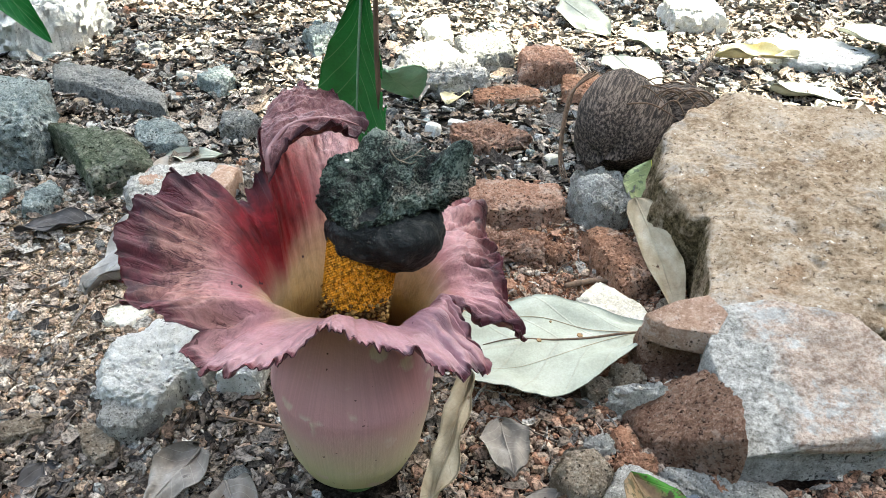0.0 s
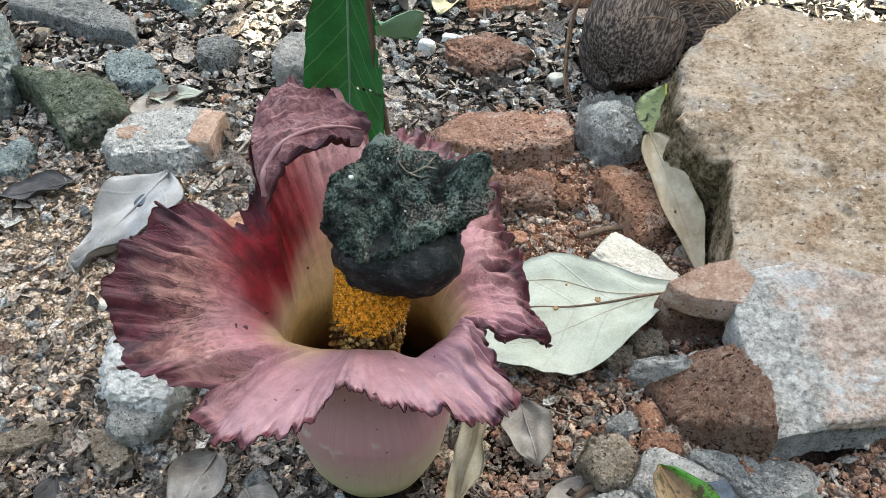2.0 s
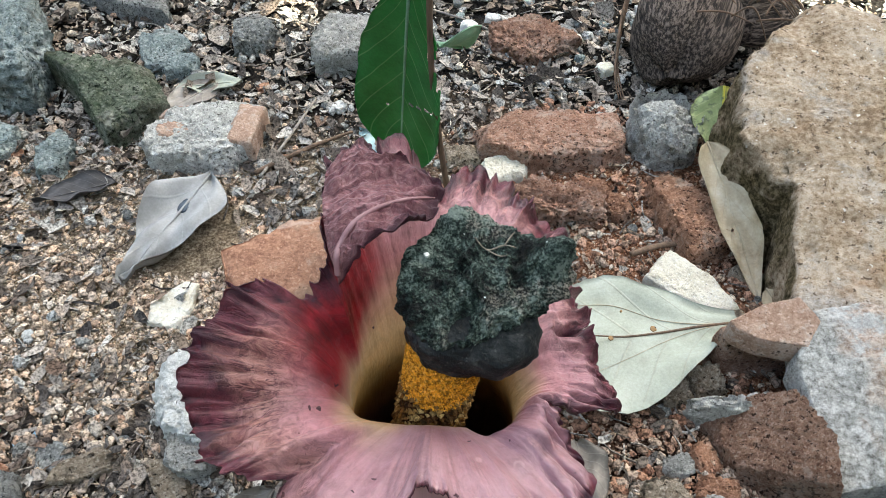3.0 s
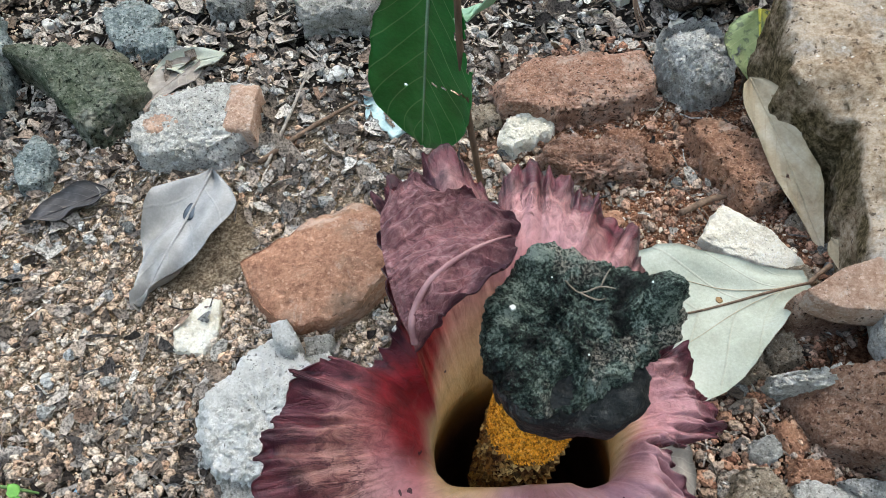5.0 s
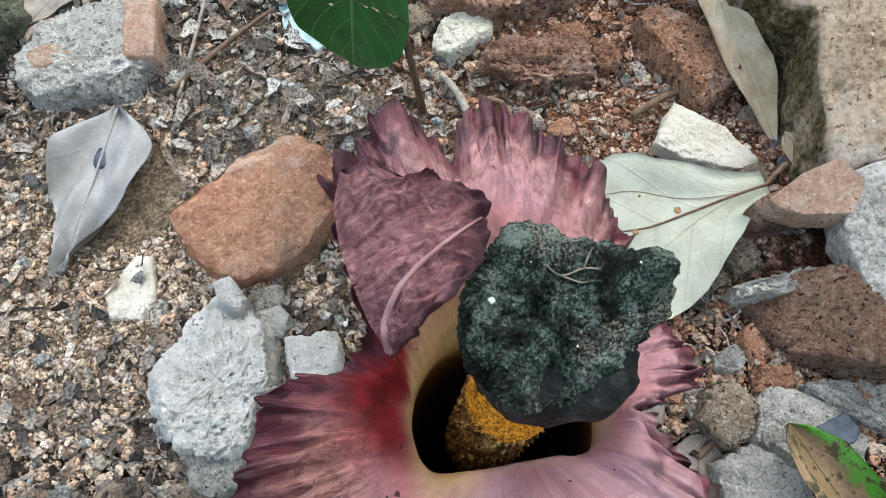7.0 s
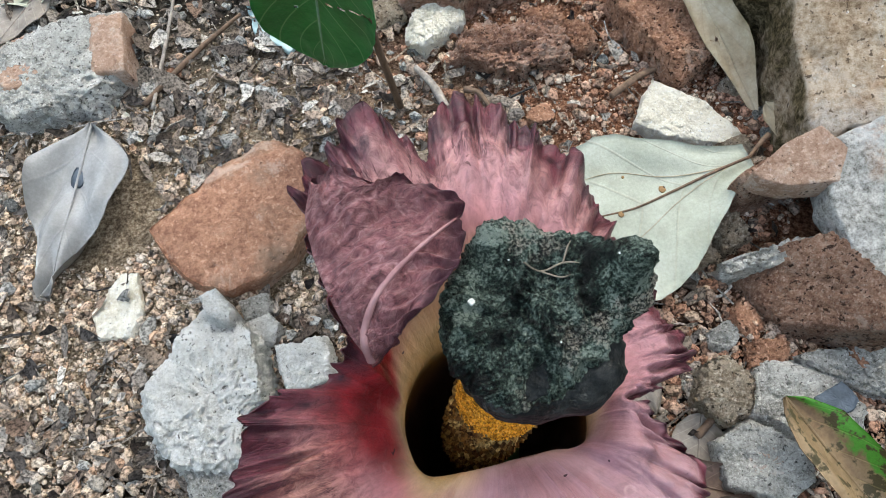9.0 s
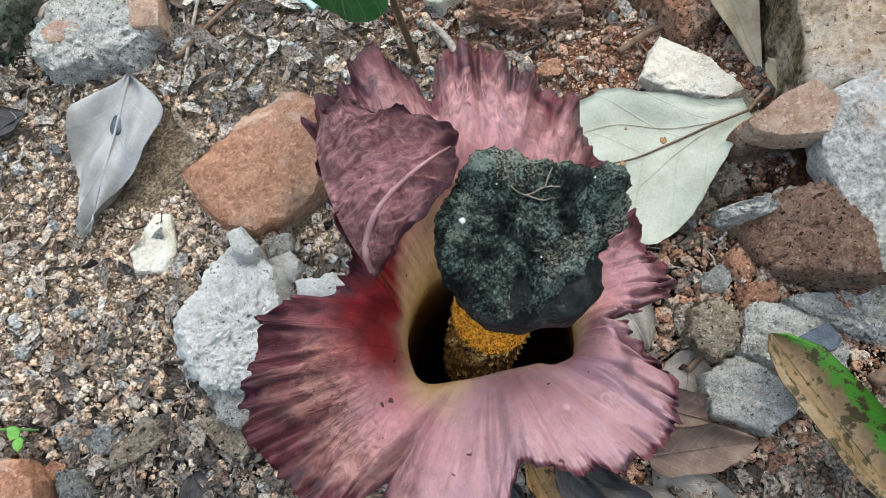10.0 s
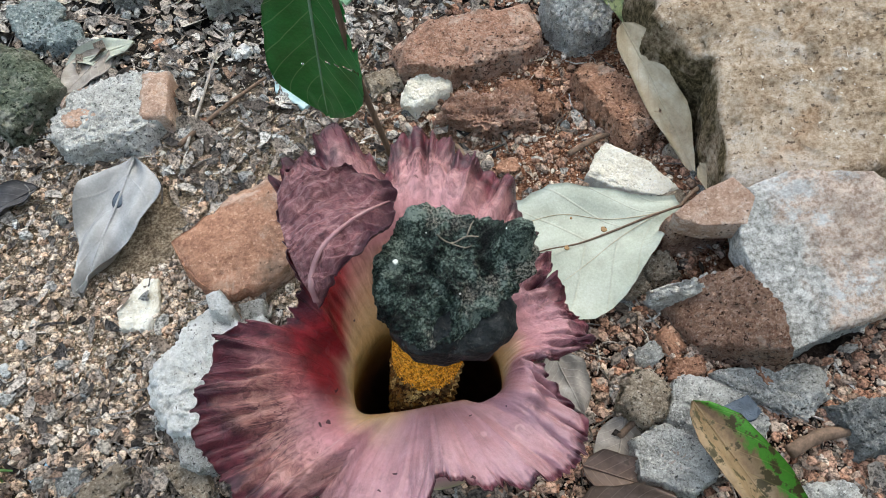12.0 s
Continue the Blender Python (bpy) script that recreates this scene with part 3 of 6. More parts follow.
def chunk(outline, height, seed, steps=150, rough=0.05, cuts=5, dome=0.0, lean=(0, 0), sink=0.004, tops=20, sides=8, chips=0.22, wob=1.0, crumb=0.35):
    """Mesh data of a broken stone: an outline (millimetres round its middle), a height, chipped planes and gritty relief."""
    r = random.Random(seed)
    pts = [(x / 1000, y / 1000) for x, y in outline]
    def reach(th):
        best = None
        dx, dy = math.cos(th), math.sin(th)
        for (x0, y0), (x1, y1) in zip(pts, pts[1:] + pts[:1]):
            ex, ey = x1 - x0, y1 - y0
            det = dx * -ey + dy * ex
            if abs(det) < 1e-12:
                continue
            d = (x0 * -ey + y0 * ex) / det
            s = (dx * y0 - dy * x0) / det
            if d > 0 and -1e-6 <= s <= 1 + 1e-6 and (best is None or d > best):
                best = d
        return best or 0.01
    size = sum(math.hypot(*p) for p in pts) / len(pts)
    flat = [math.sqrt(q / tops) for q in range(tops)]
    rings = [(0.96 * q, 1.0) for q in flat] + [(0.975, 0.97), (0.99, 0.9)] + [(1.0 + 0.02 * (1 - q), q) for q in [0.8 - 0.84 * k / sides for k in range(sides + 1)]] + [(0.97, -0.3)]
    planes = []
    for _ in range(cuts):
        a = r.uniform(0, math.tau)
        n = Vector((math.cos(a), math.sin(a), r.uniform(0.15, 1.3))).normalized()
        far = max(x * n.x + y * n.y for x, y in pts) + height * n.z
        planes.append((n, far * r.uniform(0.76, 0.95)))
    verts, shift = [], Vector((seed * 1.37, seed * 0.71, 0))
    reachs = [reach(math.tau * i / steps) for i in range(steps)]
    for i in range(steps):
        th = math.tau * i / steps
        rr = reachs[i]
        ring = Vector((math.cos(th) * 1.6, math.sin(th) * 1.6, seed * 0.37))
        rr *= 1 + wob * (0.05 * noise.noise(ring * 1.5) + 0.04 * noise.noise(ring * 3.7) + 0.025 * noise.noise(ring * 9))
        chip = chips * max(0.0, 0.22 + 0.9 * noise.noise(ring * 2.1 + Vector((7, 0, 0))) + 0.1 * noise.noise(ring * 6))
        wide = 0.72 + 0.2 * noise.noise(ring * 2.7 + Vector((0, 9, 0)))
        for k, z in rings:
            p = Vector((math.cos(th) * rr * k, math.sin(th) * rr * k, height * z - dome * height * k * k * (z > 0.9)))
            if z > 0.05 and k > wide:
                p.z -= height * z * chip * min(1.0, (k - wide) / (1 - wide)) ** 1.3
            for n, lim in planes:
                over = p.dot(n) - lim
                if over > 0 and z > 0.05:
                    p -= n * over
            q = p / max(size, 0.004)
            bump = noise.noise(q * 1.9 + shift) * 0.75 + noise.noise(q * 4.7 + shift) * 0.5 + (0.35 - abs(noise.noise(q * 8 + shift))) * 0.7 + noise.noise(q * 17 + shift) * 0.46 + noise.noise(q * 36 + shift) * 0.3
            out = Vector((math.cos(th) * min(1, k * 1.2), math.sin(th) * min(1, k * 1.2), 0.2 + (z > 0.9) * 0.9 * (1 - k * 0.5))).normalized()
            bump -= 2.2 * max(0.0, noise.noise(q * 11 + shift * 2) - 0.22)
            if crumb and z > -0.2:
                near = noise.voronoi(q * 4.2 + shift)[0]
                bump += crumb * (4.0 * min(0.28, near[1] - near[0]) - 0.6)
            p += out * bump * rough * size
            p.z += (lean[0] * p.x + lean[1] * p.y) * max(0.0, min(1.0, z)) - sink
            verts.append(p)
    nv = len(rings)
    return verts, sheet(verts, steps, nv, True)


def stone(name, c, outline, height, material, label, category="stone", seed=1, group="", turn=0.0, place_z=None, **kw):
    kw["rough"] = kw.get("rough", 0.05) * 1.35
    verts, faces = chunk(outline, height, seed, **kw)
    z = relief(*c) if place_z is None else place_z
    return thing(name, solid(name, verts, faces, material, sharp=38), (c[0], c[1], z), label, category, group, turn=turn)


def blade(length, width, seed, curl=0.0, bend=0.0, wave=0.0, shape="oval", thick=0.0006, nu=15, nv=26, twist=0.0, tip=1.0, cup=0.0, lop=0.0):
    """A leaf blade along +y from its stalk at the origin: u across, v along. Two skins and a rim."""
    sh = Vector((seed * 2.3, seed * 1.1, 0))
    top, uv = [], []
    for i in range(nu):
        u = i / (nu - 1) * 2 - 1
        for j in range(nv):
            v = j / (nv - 1)
            if shape == "oval":
                w = math.sin(math.pi * min(1, v ** 0.8 * 0.97 + 0.03)) ** 0.75
            elif shape == "obovate":
                w = math.sin(math.pi * min(1, v ** 1.3 * 0.96 + 0.03)) ** 0.7
            elif shape == "drop":
                w = (1 - (1 - min(1, v * 3.2)) ** 2) * (1 - v ** 2.2) ** 0.9 * (1 - 0.45 * max(0, v - 0.55) / 0.45) + 0.08 * (v > 0.9)
            elif shape == "broad":
                w = 0.16 + 0.84 * math.sin(min(1, v / 0.66) * math.pi / 2) ** 1.5 if v < 0.66 else 1 - ((v - 0.66) / 0.34) ** 2.2 * 0.5
            else:
                w = min(1, v * 6) ** 0.5 * min(1, (1 - v) * 2.5) ** 0.7
            w = max(w, 0.02) * width / 2 * (1 + 0.13 * noise.noise(Vector((u * 0.5 + seed, v * 4.5, 3.0))) + 0.05 * noise.noise(Vector((u * 0.8 + seed, v * 15, 1.0))))
            x = u * w + lop * width * v * v
            y = v * length
            z = cup * width * u * u * (w / (width / 2 + 1e-9)) + wave * noise.noise(Vector((u * 1.6, v * 3.3, 0)) + sh) * (0.35 + abs(u))
            if curl:
                a = u * curl
                rad = w / max(abs(curl), 1e-3)
                x = math.sin(a) * rad + lop * width * v * v
                z += (1 - math.cos(a)) * rad
            if twist:
                t = twist * v
                x, z = x * math.cos(t) - z * math.sin(t), x * math.sin(t) + z * math.cos(t)
            if bend:
                a = bend * v
                y2 = math.sin(a) * length / bend
                z2 = (1 - math.cos(a)) * length / bend
                y, z = y2 - z * math.sin(a), z2 + z * math.cos(a)
            top.append(Vector((x, y, z)))
            uv.append((u * 0.5 + 0.5, v))
    faces = sheet(top, nu, nv)
    n = len(top)
    low = [p - Vector((0, 0, thick)) for p in top]
    back = [tuple(n + q for q in reversed(f)) for f in faces]
    rim = []
    edge = [j for j in range(nv)] + [i * nv + nv - 1 for i in range(1, nu)] + [(nu - 1) * nv + j for j in range(nv - 2, -1, -1)] + [i * nv for i in range(nu - 2, 0, -1)]
    for a, b in zip(edge, edge[1:] + edge[:1]):
        rim.append((a, n + a, n + b, b))
    return top + low, faces + back + rim, uv + uv


def leaf(name, c, length, width, turn, material, label, seed=1, z=0.004, tilt=(0, 0), group="", stalk=0.0, stalk_mat=None, rib=True, **kw):
    v, f, uv = blade(length, width, seed, **kw)
    ob = thing(name, solid(name, v, f, material, uvs=uv), (c[0], c[1], relief(*c) + z), label, "leaf", group, turn=turn, tilt=tilt)
    if rib:
        nu, nv = kw.get("nu", 15), kw.get("nv", 26)
        line = [v[(nu // 2) * nv + j] + Vector((0, 0, 0.0002)) for j in (0, nv // 4, nv // 2, 3 * nv // 4, nv - 2)]
        part("midrib", tube(line, [width * 0.016 + 0.0003, width * 0.014 + 0.0002, width * 0.011 + 0.0001, width * 0.008, 0.0002], material, 6), ob)
    if stalk:
        part("stalk", tube([(0, 0.004, 0), (0.001, -stalk * 0.5, 0.002), (0.003, -stalk, 0.0)], [0.001, 0.0009, 0.0011], stalk_mat or twig_grey), ob)
    return ob


def tube(path, radii, material, sides=8, name="tube", wob=0.0, seed=0):
    """A tapered round bar along a path (smoothed by Catmull-Rom)."""
    P = [Vector(p) for p in path]
    pts, rad = [], []
    for i in range(len(P) - 1):
        a, b = P[max(i - 1, 0)], P[i]
        c, d = P[i + 1], P[min(i + 2, len(P) - 1)]
        for k in range(6):
            t = k / 6
            pts.append(0.5 * ((2 * b) + (c - a) * t + (2 * a - 5 * b + 4 * c - d) * t * t + (3 * b - a - 3 * c + d) * t ** 3))
            rad.append(radii[i] * (1 - t) + radii[i + 1] * t)
    pts.append(P[-1]), rad.append(radii[-1])
    verts, faces = [], []
    up = Vector((0.13, 0.31, 0.94))
    for i, p in enumerate(pts):
        d = (pts[min(i + 1, len(pts) - 1)] - pts[max(i - 1, 0)]).normalized()
        s = d.cross(up).normalized()
        n = s.cross(d)
        for k in range(sides):
            a = math.tau * k / sides
            r = rad[i] * (1 + wob * noise.noise(Vector((i * 0.7 + seed, a * 1.3, 0))))
            verts.append(p + (s * math.cos(a) + n * math.sin(a)) * r)
    for i in range(len(pts) - 1):
        for k in range(sides):
            a, b = i * sides + k, i * sides + (k + 1) % sides
            faces.append((a, b, b + sides, a + sides))
    faces.append(tuple(range(sides - 1, -1, -1)))
    faces.append(tuple(range(len(verts) - sides, len(verts))))
    return solid(name, verts, faces, material)


# ---- ground ----
def axis(lo, hi, step, reach):
    """Even steps from lo to hi, then growing steps out to reach on both sides."""
    mid = list(np.arange(lo, hi + step / 2, step))
    out, s = [], step
    x = hi
    while x < reach:
        s *= 1.22
        x += s
        out.append(x)
    low, s, x = [], step, lo
    while x > -reach:
        s *= 1.22
        x -= s
        low.append(x)
    return low[::-1] + mid + out


gx, gy = axis(-0.62, 0.72, 0.004, 60), axis(0.06, 1.25, 0.004, 60)
gv = [(x, y, relief(x, y)) for x in gx for y in gy]
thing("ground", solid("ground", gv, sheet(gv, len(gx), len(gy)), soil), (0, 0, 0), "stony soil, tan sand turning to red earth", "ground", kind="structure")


# ---- large blocks ----
BLOCK = [(-118, -102), (-60, -110), (150, -140), (175, 40), (70, 108), (-42, 160), (-70, 132), (-112, 84), (-116, 30), (-98, -10), (-104, -48)]
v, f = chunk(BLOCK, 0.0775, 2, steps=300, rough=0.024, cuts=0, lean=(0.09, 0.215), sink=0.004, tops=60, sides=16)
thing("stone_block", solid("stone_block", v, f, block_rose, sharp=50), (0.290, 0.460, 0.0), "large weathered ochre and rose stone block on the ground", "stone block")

# masonry fragment: mortar bed over broken red brick
frag = tagged(new("masonry_fragment"), "broken brick bedded in grey mortar, one red broken face", "masonry")
frag.location = (0.197, 0.312, relief(0.197, 0.312))


def frag_part(name, outline, height, material, seed, label, dz=0.0, **kw):
    mx, my = (sum(p[k] for p in outline) / len(outline) for k in (0, 1))
    ln = kw.get("lean", (0, 0))
    v, f = chunk([(x - mx, y - my) for x, y in outline], height + (ln[0] * mx + ln[1] * my) / 1000, seed, wob=0.25, **kw)
    ob = part(name, solid(name, v, f, material, sharp=45), frag, label)
    ob.location = (mx / 1000, my / 1000, dz)
    return ob


rose_face = rock("plaster_rose", (0.3, 0.22, 0.175), (0.48, 0.385, 0.32), (0.64, 0.56, 0.5), 40, ((0.7, 0.69, 0.66), 0.06, 60), 0.0015, rnd=0)


def bed_material():
    """Mortar bed: gritty grey, passing into rose-tan plaster with whitish scuffs."""
    k = Net("mortar_bed")
    fine, blot = k.noise(300, 6, 0.82), k.noise(30, 5, 0.65, 0.5)
    grey = k.ramp(fine, (0.36, (0.17, 0.16, 0.14)), (0.46, (0.44, 0.425, 0.39)), (0.54, (0.6, 0.585, 0.55)), (0.63, (0.8, 0.785, 0.75)))
    rose = k.ramp(k.noise(300, 6, 0.8), (0.4, (0.37, 0.26, 0.2)), (0.5, (0.58, 0.46, 0.38)), (0.6, (0.7, 0.6, 0.52)))
    s = k.n.new("ShaderNodeSeparateXYZ")
    k.l.new(k.co.outputs["Object"], s.inputs[0])
    where = k.math("ADD", s.outputs[0], k.math("MULTIPLY", k.math("SUBTRACT", blot, 0.5), 0.10))
    c = k.mix(k.span(where, -0.010, 0.006), grey, rose)
    c = k.mix(k.span(k.noise(30, 6, 0.75), 0.54, 0.62), c, k.ramp(fine, (0.4, (0.5, 0.49, 0.47)), (0.6, (0.74, 0.73, 0.71))))
    n = k.bump(k.noise(900, 4, 0.8), 1.0, 0.0014)
    c = k.mix(1.0, c, k.ramp(k.noise(70, 6, 0.75), (0.38, 0.72), (0.6, 1.12)), "MULTIPLY")
    return k.done(c, 0.95, k.bump(k.noise(95, 8, 0.78), 1.0, 0.0045, n), 0.05)


frag_part("mortar_bed", [(-28, 42), (6, 44), (52, 30), (66, 4), (72, -38), (36, -46), (0, -47), (-20, -50), (-38, -54), (-33, -30), (-34, -2), (-36, 12), (-32, 22)], 0.018, bed_material(), 5, "grey gritty mortar passing into rose plaster", rough=0.018, cuts=0, lean=(0.13, 0.30), steps=220, tops=40, sides=10, crumb=0.15, dz=0.028, chips=0.08, sink=0.0)
frag_part("mortar_foot", [(-4, 36), (46, 28), (62, 0), (66, -36), (0, -44), (-32, -50), (-28, -20), (-8, -8)], 0.031, mortar, 16, "grey mortar under the slab", rough=0.04, cuts=0)
frag_part("brick_face", [(-84, 10), (-62, 7), (-38, 0), (-30, -30), (-34, -58), (-70, -32)], 0.076, brick_core, 9, "broken red brick", rough=0.05, cuts=0, lean=(0.82, 0.0), sink=0.004, steps=150, tops=26, sides=10, chips=0.0, crumb=0.5)
frag_part("mortar_ledge", [(-88, 8), (-62, 7), (-38, 4), (-22, 4), (-22, -8), (-60, -4), (-86, 0)], 0.035, mortar, 13, "rim of grey mortar along the broken brick", rough=0.12, cuts=2, lean=(0.12, 0.0), steps=110, tops=16, sides=9, crumb=0.7)
frag_part("brick_strip", [(-66, 38), (-46, 46), (-26, 49), (-18, 34), (-28, 20), (-52, 26), (-63, 33)], 0.010, brick_dusty, 12, "dusty rose sliver of brick", rough=0.02, cuts=0, lean=(0.13, 0.28), dz=0.037, sink=0.0, sides=5, chips=0.0)
# brick added at the back so the hollow under the strip stays dark
frag_part("brick_root", [(-68, 44), (-46, 50), (-26, 53), (-22, 36), (-44, 36), (-64, 35)], 0.040, brick_core, 15, "red brick added to keep light out of the hollow", rough=0.05, cuts=0)

# ---- named stones and brick pieces ----
stone("brick_piece", (-0.121, 0.419), [(-53, 12), (-29, 24), (6, 42), (23, 46), (34, 38), (45, 18), (43, 0), (19, -24), (-2, -34), (-20, -35), (-34, -26), (-47, -8)], 0.027, brick_worn, "smooth orange-brown broken brick lying on sand", "brick", 21, rough=0.020, cuts=1, dome=0.10, lean=(0.05, 0.16), wob=0.2, chips=0.30, crumb=0.12)
rubble = tagged(new("mortar_lump"), "whitish crumbling lump of lime mortar", "mortar lump")
rubble.location = (-0.152, 0.326, relief(-0.152, 0.326))
for nm, off, ol, h, mt, sd in (
        ("lump_top", (-0.003, 0.004, 0), [(12, 52), (17, 38), (25, 27), (33, 18), (31, -8), (17, -14), (13, -26), (10, -38), (1, -46), (-8, -48), (-19, -41), (-27, -26), (-33, -12), (-39, 5), (-35, 13), (-19, 28), (-6, 40), (4, 53)], 0.026, lime, 31),
        ("lump_foot", (-0.010, -0.036, 0), [(-14, 16), (14, 20), (18, 2), (8, -12), (-4, -14), (-14, -6)], 0.020, mortar, 32),
        ("lump_tip", (0.009, 0.045, 0), [(-9, 10), (0, 12), (8, -4), (5, -12), (-6, -8)], 0.032, lime, 33),
        ("lump_edge", (0.044, 0.006, 0), [(-14, 15), (-2, 13), (13, 14), (14, -3), (12, -16), (-13, -11)], 0.021, lime, 34)):
    v, f = chunk(ol, h, sd, rough=0.065, cuts=6, steps=240, tops=50, sides=16, chips=0.2, crumb=0.4, wob=0.6)
    o = part(nm, solid(nm, v, f, mt, sharp=40), rubble)
    o.location = off
stone("stone", (-0.128, 0.358), [(-9, 8), (6, 9), (12, 0), (4, -8), (-9, -5)], 0.014, lime, "small whitish mortar crumb beside the lump", seed=35, rough=0.07)
stone("stone", (-0.126, 0.372), [(-10, 7), (6, 7), (8, -4), (-9, -6)], 0.012, mortar, "small grey mortar crumb on sand", seed=36, rough=0.07)
stone("stone", (-0.200, 0.398), [(0, 21), (12, 17), (12, -6), (5, -20), (-14, -15), (-15, 2)], 0.009, stone_pale, "flat cream stone with a rounded side", seed=41, rough=0.03, cuts=2)
stone("stone", (-0.172, 0.274), [(-17, 13), (-8, 15), (10, 2), (13, -7), (4, -14), (-4, -9)], 0.013, stone_tan, "smooth tan pebble among leaf litter", seed=42, rough=0.05)
stone("stone", (-0.221, 0.285), [(-24, -11), (-14, 2), (6, 12), (18, 7), (16, -1), (-3, -8)], 0.012, stone_tan, "flaky tan stone with a split edge", seed=43, rough=0.06, cuts=6)
stone("stone", (-0.241, 0.295), [(-13, 8), (2, 9), (12, 1), (7, -10), (-8, -9)], 0.008, stone_grey, "flat grey stone lying in leaf litter", seed=44, rough=0.03)
stone("brick_piece", (-0.306, 0.262), [(-60, 30), (-12, 38), (28, 30), (38, 16), (34, -20), (20, -60), (-60, -50)], 0.026, brick_worn, "worn brick end with a rounded corner", "brick", 45, rough=0.02, cuts=2)
stone("stone", (-0.252, 0.258), [(-10, 26), (2, 22), (9, -4), (4, -34), (-8, -36)], 0.016, stone_grey, "grey mortar splinter beside the brick end", seed=46, rough=0.07, turn=8)
stone("stone", (-0.325, 0.312), [(-26, 8), (4, 12), (24, 3), (10, -9), (-24, -10)], 0.022, stone_teal, "blue-grey gritty stone behind the brick end", seed=47, rough=0.06)

chunk_ob = stone("mortar_stone", (-0.216, 0.560), [(-40, -4), (-26, 22), (20, 38), (47, 38), (43, -12), (22, -33), (-28, -30), (-41, -18)], 0.028, mortar, "slab of speckled mortar with brick chips set in it", "mortar stone", 51, rough=0.045, cuts=3, lean=(-0.02, 0.10))
for k, (ol, off, h) in enumerate((([(-12, 21), (14, 22), (11, -23), (-12, -19)], (0.034, 0.003, 0.0), 0.0292), ([(-14, 2), (10, 14), (14, -5), (-11, -13)], (-0.020, -0.004, 0), 0.0285), ([(-20, -2), (16, 7), (19, 0), (-16, -8)], (-0.018, 0.022, 0), 0.0275))):
    v, f = chunk(ol, h, 52 + k, rough=0.03, cuts=2, lean=(-0.02, 0.10))
    o = part("brick_chip", solid("brick_chip", v, f, brick_dusty), chunk_ob, "orange brick chip")
    o.location = off
stone("stone", (-0.298, 0.604), [(-76, 50), (20, 40), (46, -2), (20, -32), (5, -48), (-14, -14), (-40, 20)], 0.034, stone_moss, "dark mossy angular stone", seed=55, rough=0.045, cuts=7, lean=(0.0, 0.12))
stone("stone", (-0.378, 0.555), [(-20, 28), (8, 26), (18, 0), (8, -30), (-16, -26)], 0.020, stone_teal, "blue-grey upright stone beside the mossy one", seed=56, rough=0.05)
stone("stone", (-0.400, 0.672), [(-75, 80), (-5, 70), (34, -10), (36, -60), (0, -70), (-70, -40)], 0.045, stone_teal, "large blue-grey rough stone", seed=57, rough=0.06, cuts=6)
stone("stone", (-0.327, 0.545), [(-14, 2), (-4, 26), (12, 12), (12, -24), (-6, -24)], 0.016, stone_teal, "grey-green chipped stone among grit", seed=58, rough=0.06)
stone("stone", (-0.367, 0.800), [(-100, 72), (-14, 52), (72, -26), (80, -58), (24, -40), (-68, 14)], 0.024, stone_grey, "long flat grey slab of stone", seed=59, rough=0.03, cuts=4)
stone("stone", (-0.262, 0.855), [(-24, -3), (-8, 44), (20, 2), (12, -42)], 0.022, stone_teal, "pale blue-grey stone on gravel", seed=60, rough=0.07)
stone("stone", (-0.283, 0.697), [(-29, 18), (-4, 34), (25, 9), (15, -34), (-8, -30)], 0.016, stone_teal, "greenish-grey rounded stone on gravel", seed=61, rough=0.06)
stone("stone", (-0.258, 0.668), [(-14, 10), (12, 12), (16, -10), (-12, -14)], 0.018, stone_teal, "small greenish stone on grey grit", seed=62, rough=0.06)
stone("stone", (-0.200, 0.712), [(-22, 14), (0, 30), (22, 10), (10, -24), (-16, -20)], 0.020, stone_grey, "grey stone with a dark hollow side", seed=63, rough=0.08)
stone("stone", (-0.112, 0.690), [(-34, 14), (-20, 40), (34, 36), (42, 0), (26, -34), (-28, -30)], 0.030, mortar, "rough speckled mortar stone with brown stains", seed=64, rough=0.05, cuts=4)
stone("stone", (-0.545, 1.03), [(-100, 50), (0, 100), (66, 60), (70, -50), (16, -110), (-90, -60)], 0.07, lime, "large whitish rock lying in grit", seed=65, rough=0.07)
stone("stone", (0.005, 0.914), [(-64, 40), (-2, 110), (60, -10), (50, -76), (-44, -70)], 0.03, mortar, "broad grey lump of gritty mortar", seed=66, rough=0.06)
stone("brick_piece", (0.139, 0.935), [(-30, 40), (34, 46), (32, -36), (-36, -46)], 0.036, brick_red, "dusty rose brick piece on litter", "brick", 67, rough=0.05, cuts=4)
stone("stone", (0.064, 1.00), [(-40, 40), (32, 66), (36, -40), (-28, -66)], 0.03, stone_grey, "dark grey flat stone on litter", seed=68, rough=0.05)
stone("brick_piece", (0.183, 0.865), [(-26, 36), (32, 40), (30, -36), (-36, -42)], 0.022, brick_orange, "pale orange brick piece in sun", "brick", 69, rough=0.05)
stone("brick_piece", (0.084, 0.838), [(-40, 20), (34, 34), (42, -22), (-38, -30)], 0.014, brick_orange, "flat dusty brick flake on litter", "brick", 70, rough=0.05)
stone("brick_piece", (0.050, 0.718), [(-34, 30), (10, 42), (50, -8), (4, -42), (-30, -18)], 0.020, brick_red, "red brick piece among leaf litter", "brick", 71, rough=0.07)
stone("stone", (0.408, 1.22), [(-40, 40), (50, 60), (40, -50), (-44, -54)], 0.04, lime, "white stone in full sun", seed=72, rough=0.06)
stone("stone", (0.53, 1.06), [(-80, 60), (60, 90), (110, 0), (30, -70), (-70, -50)], 0.018, lime, "flat white sunlit mortar slab", seed=73, rough=0.03)
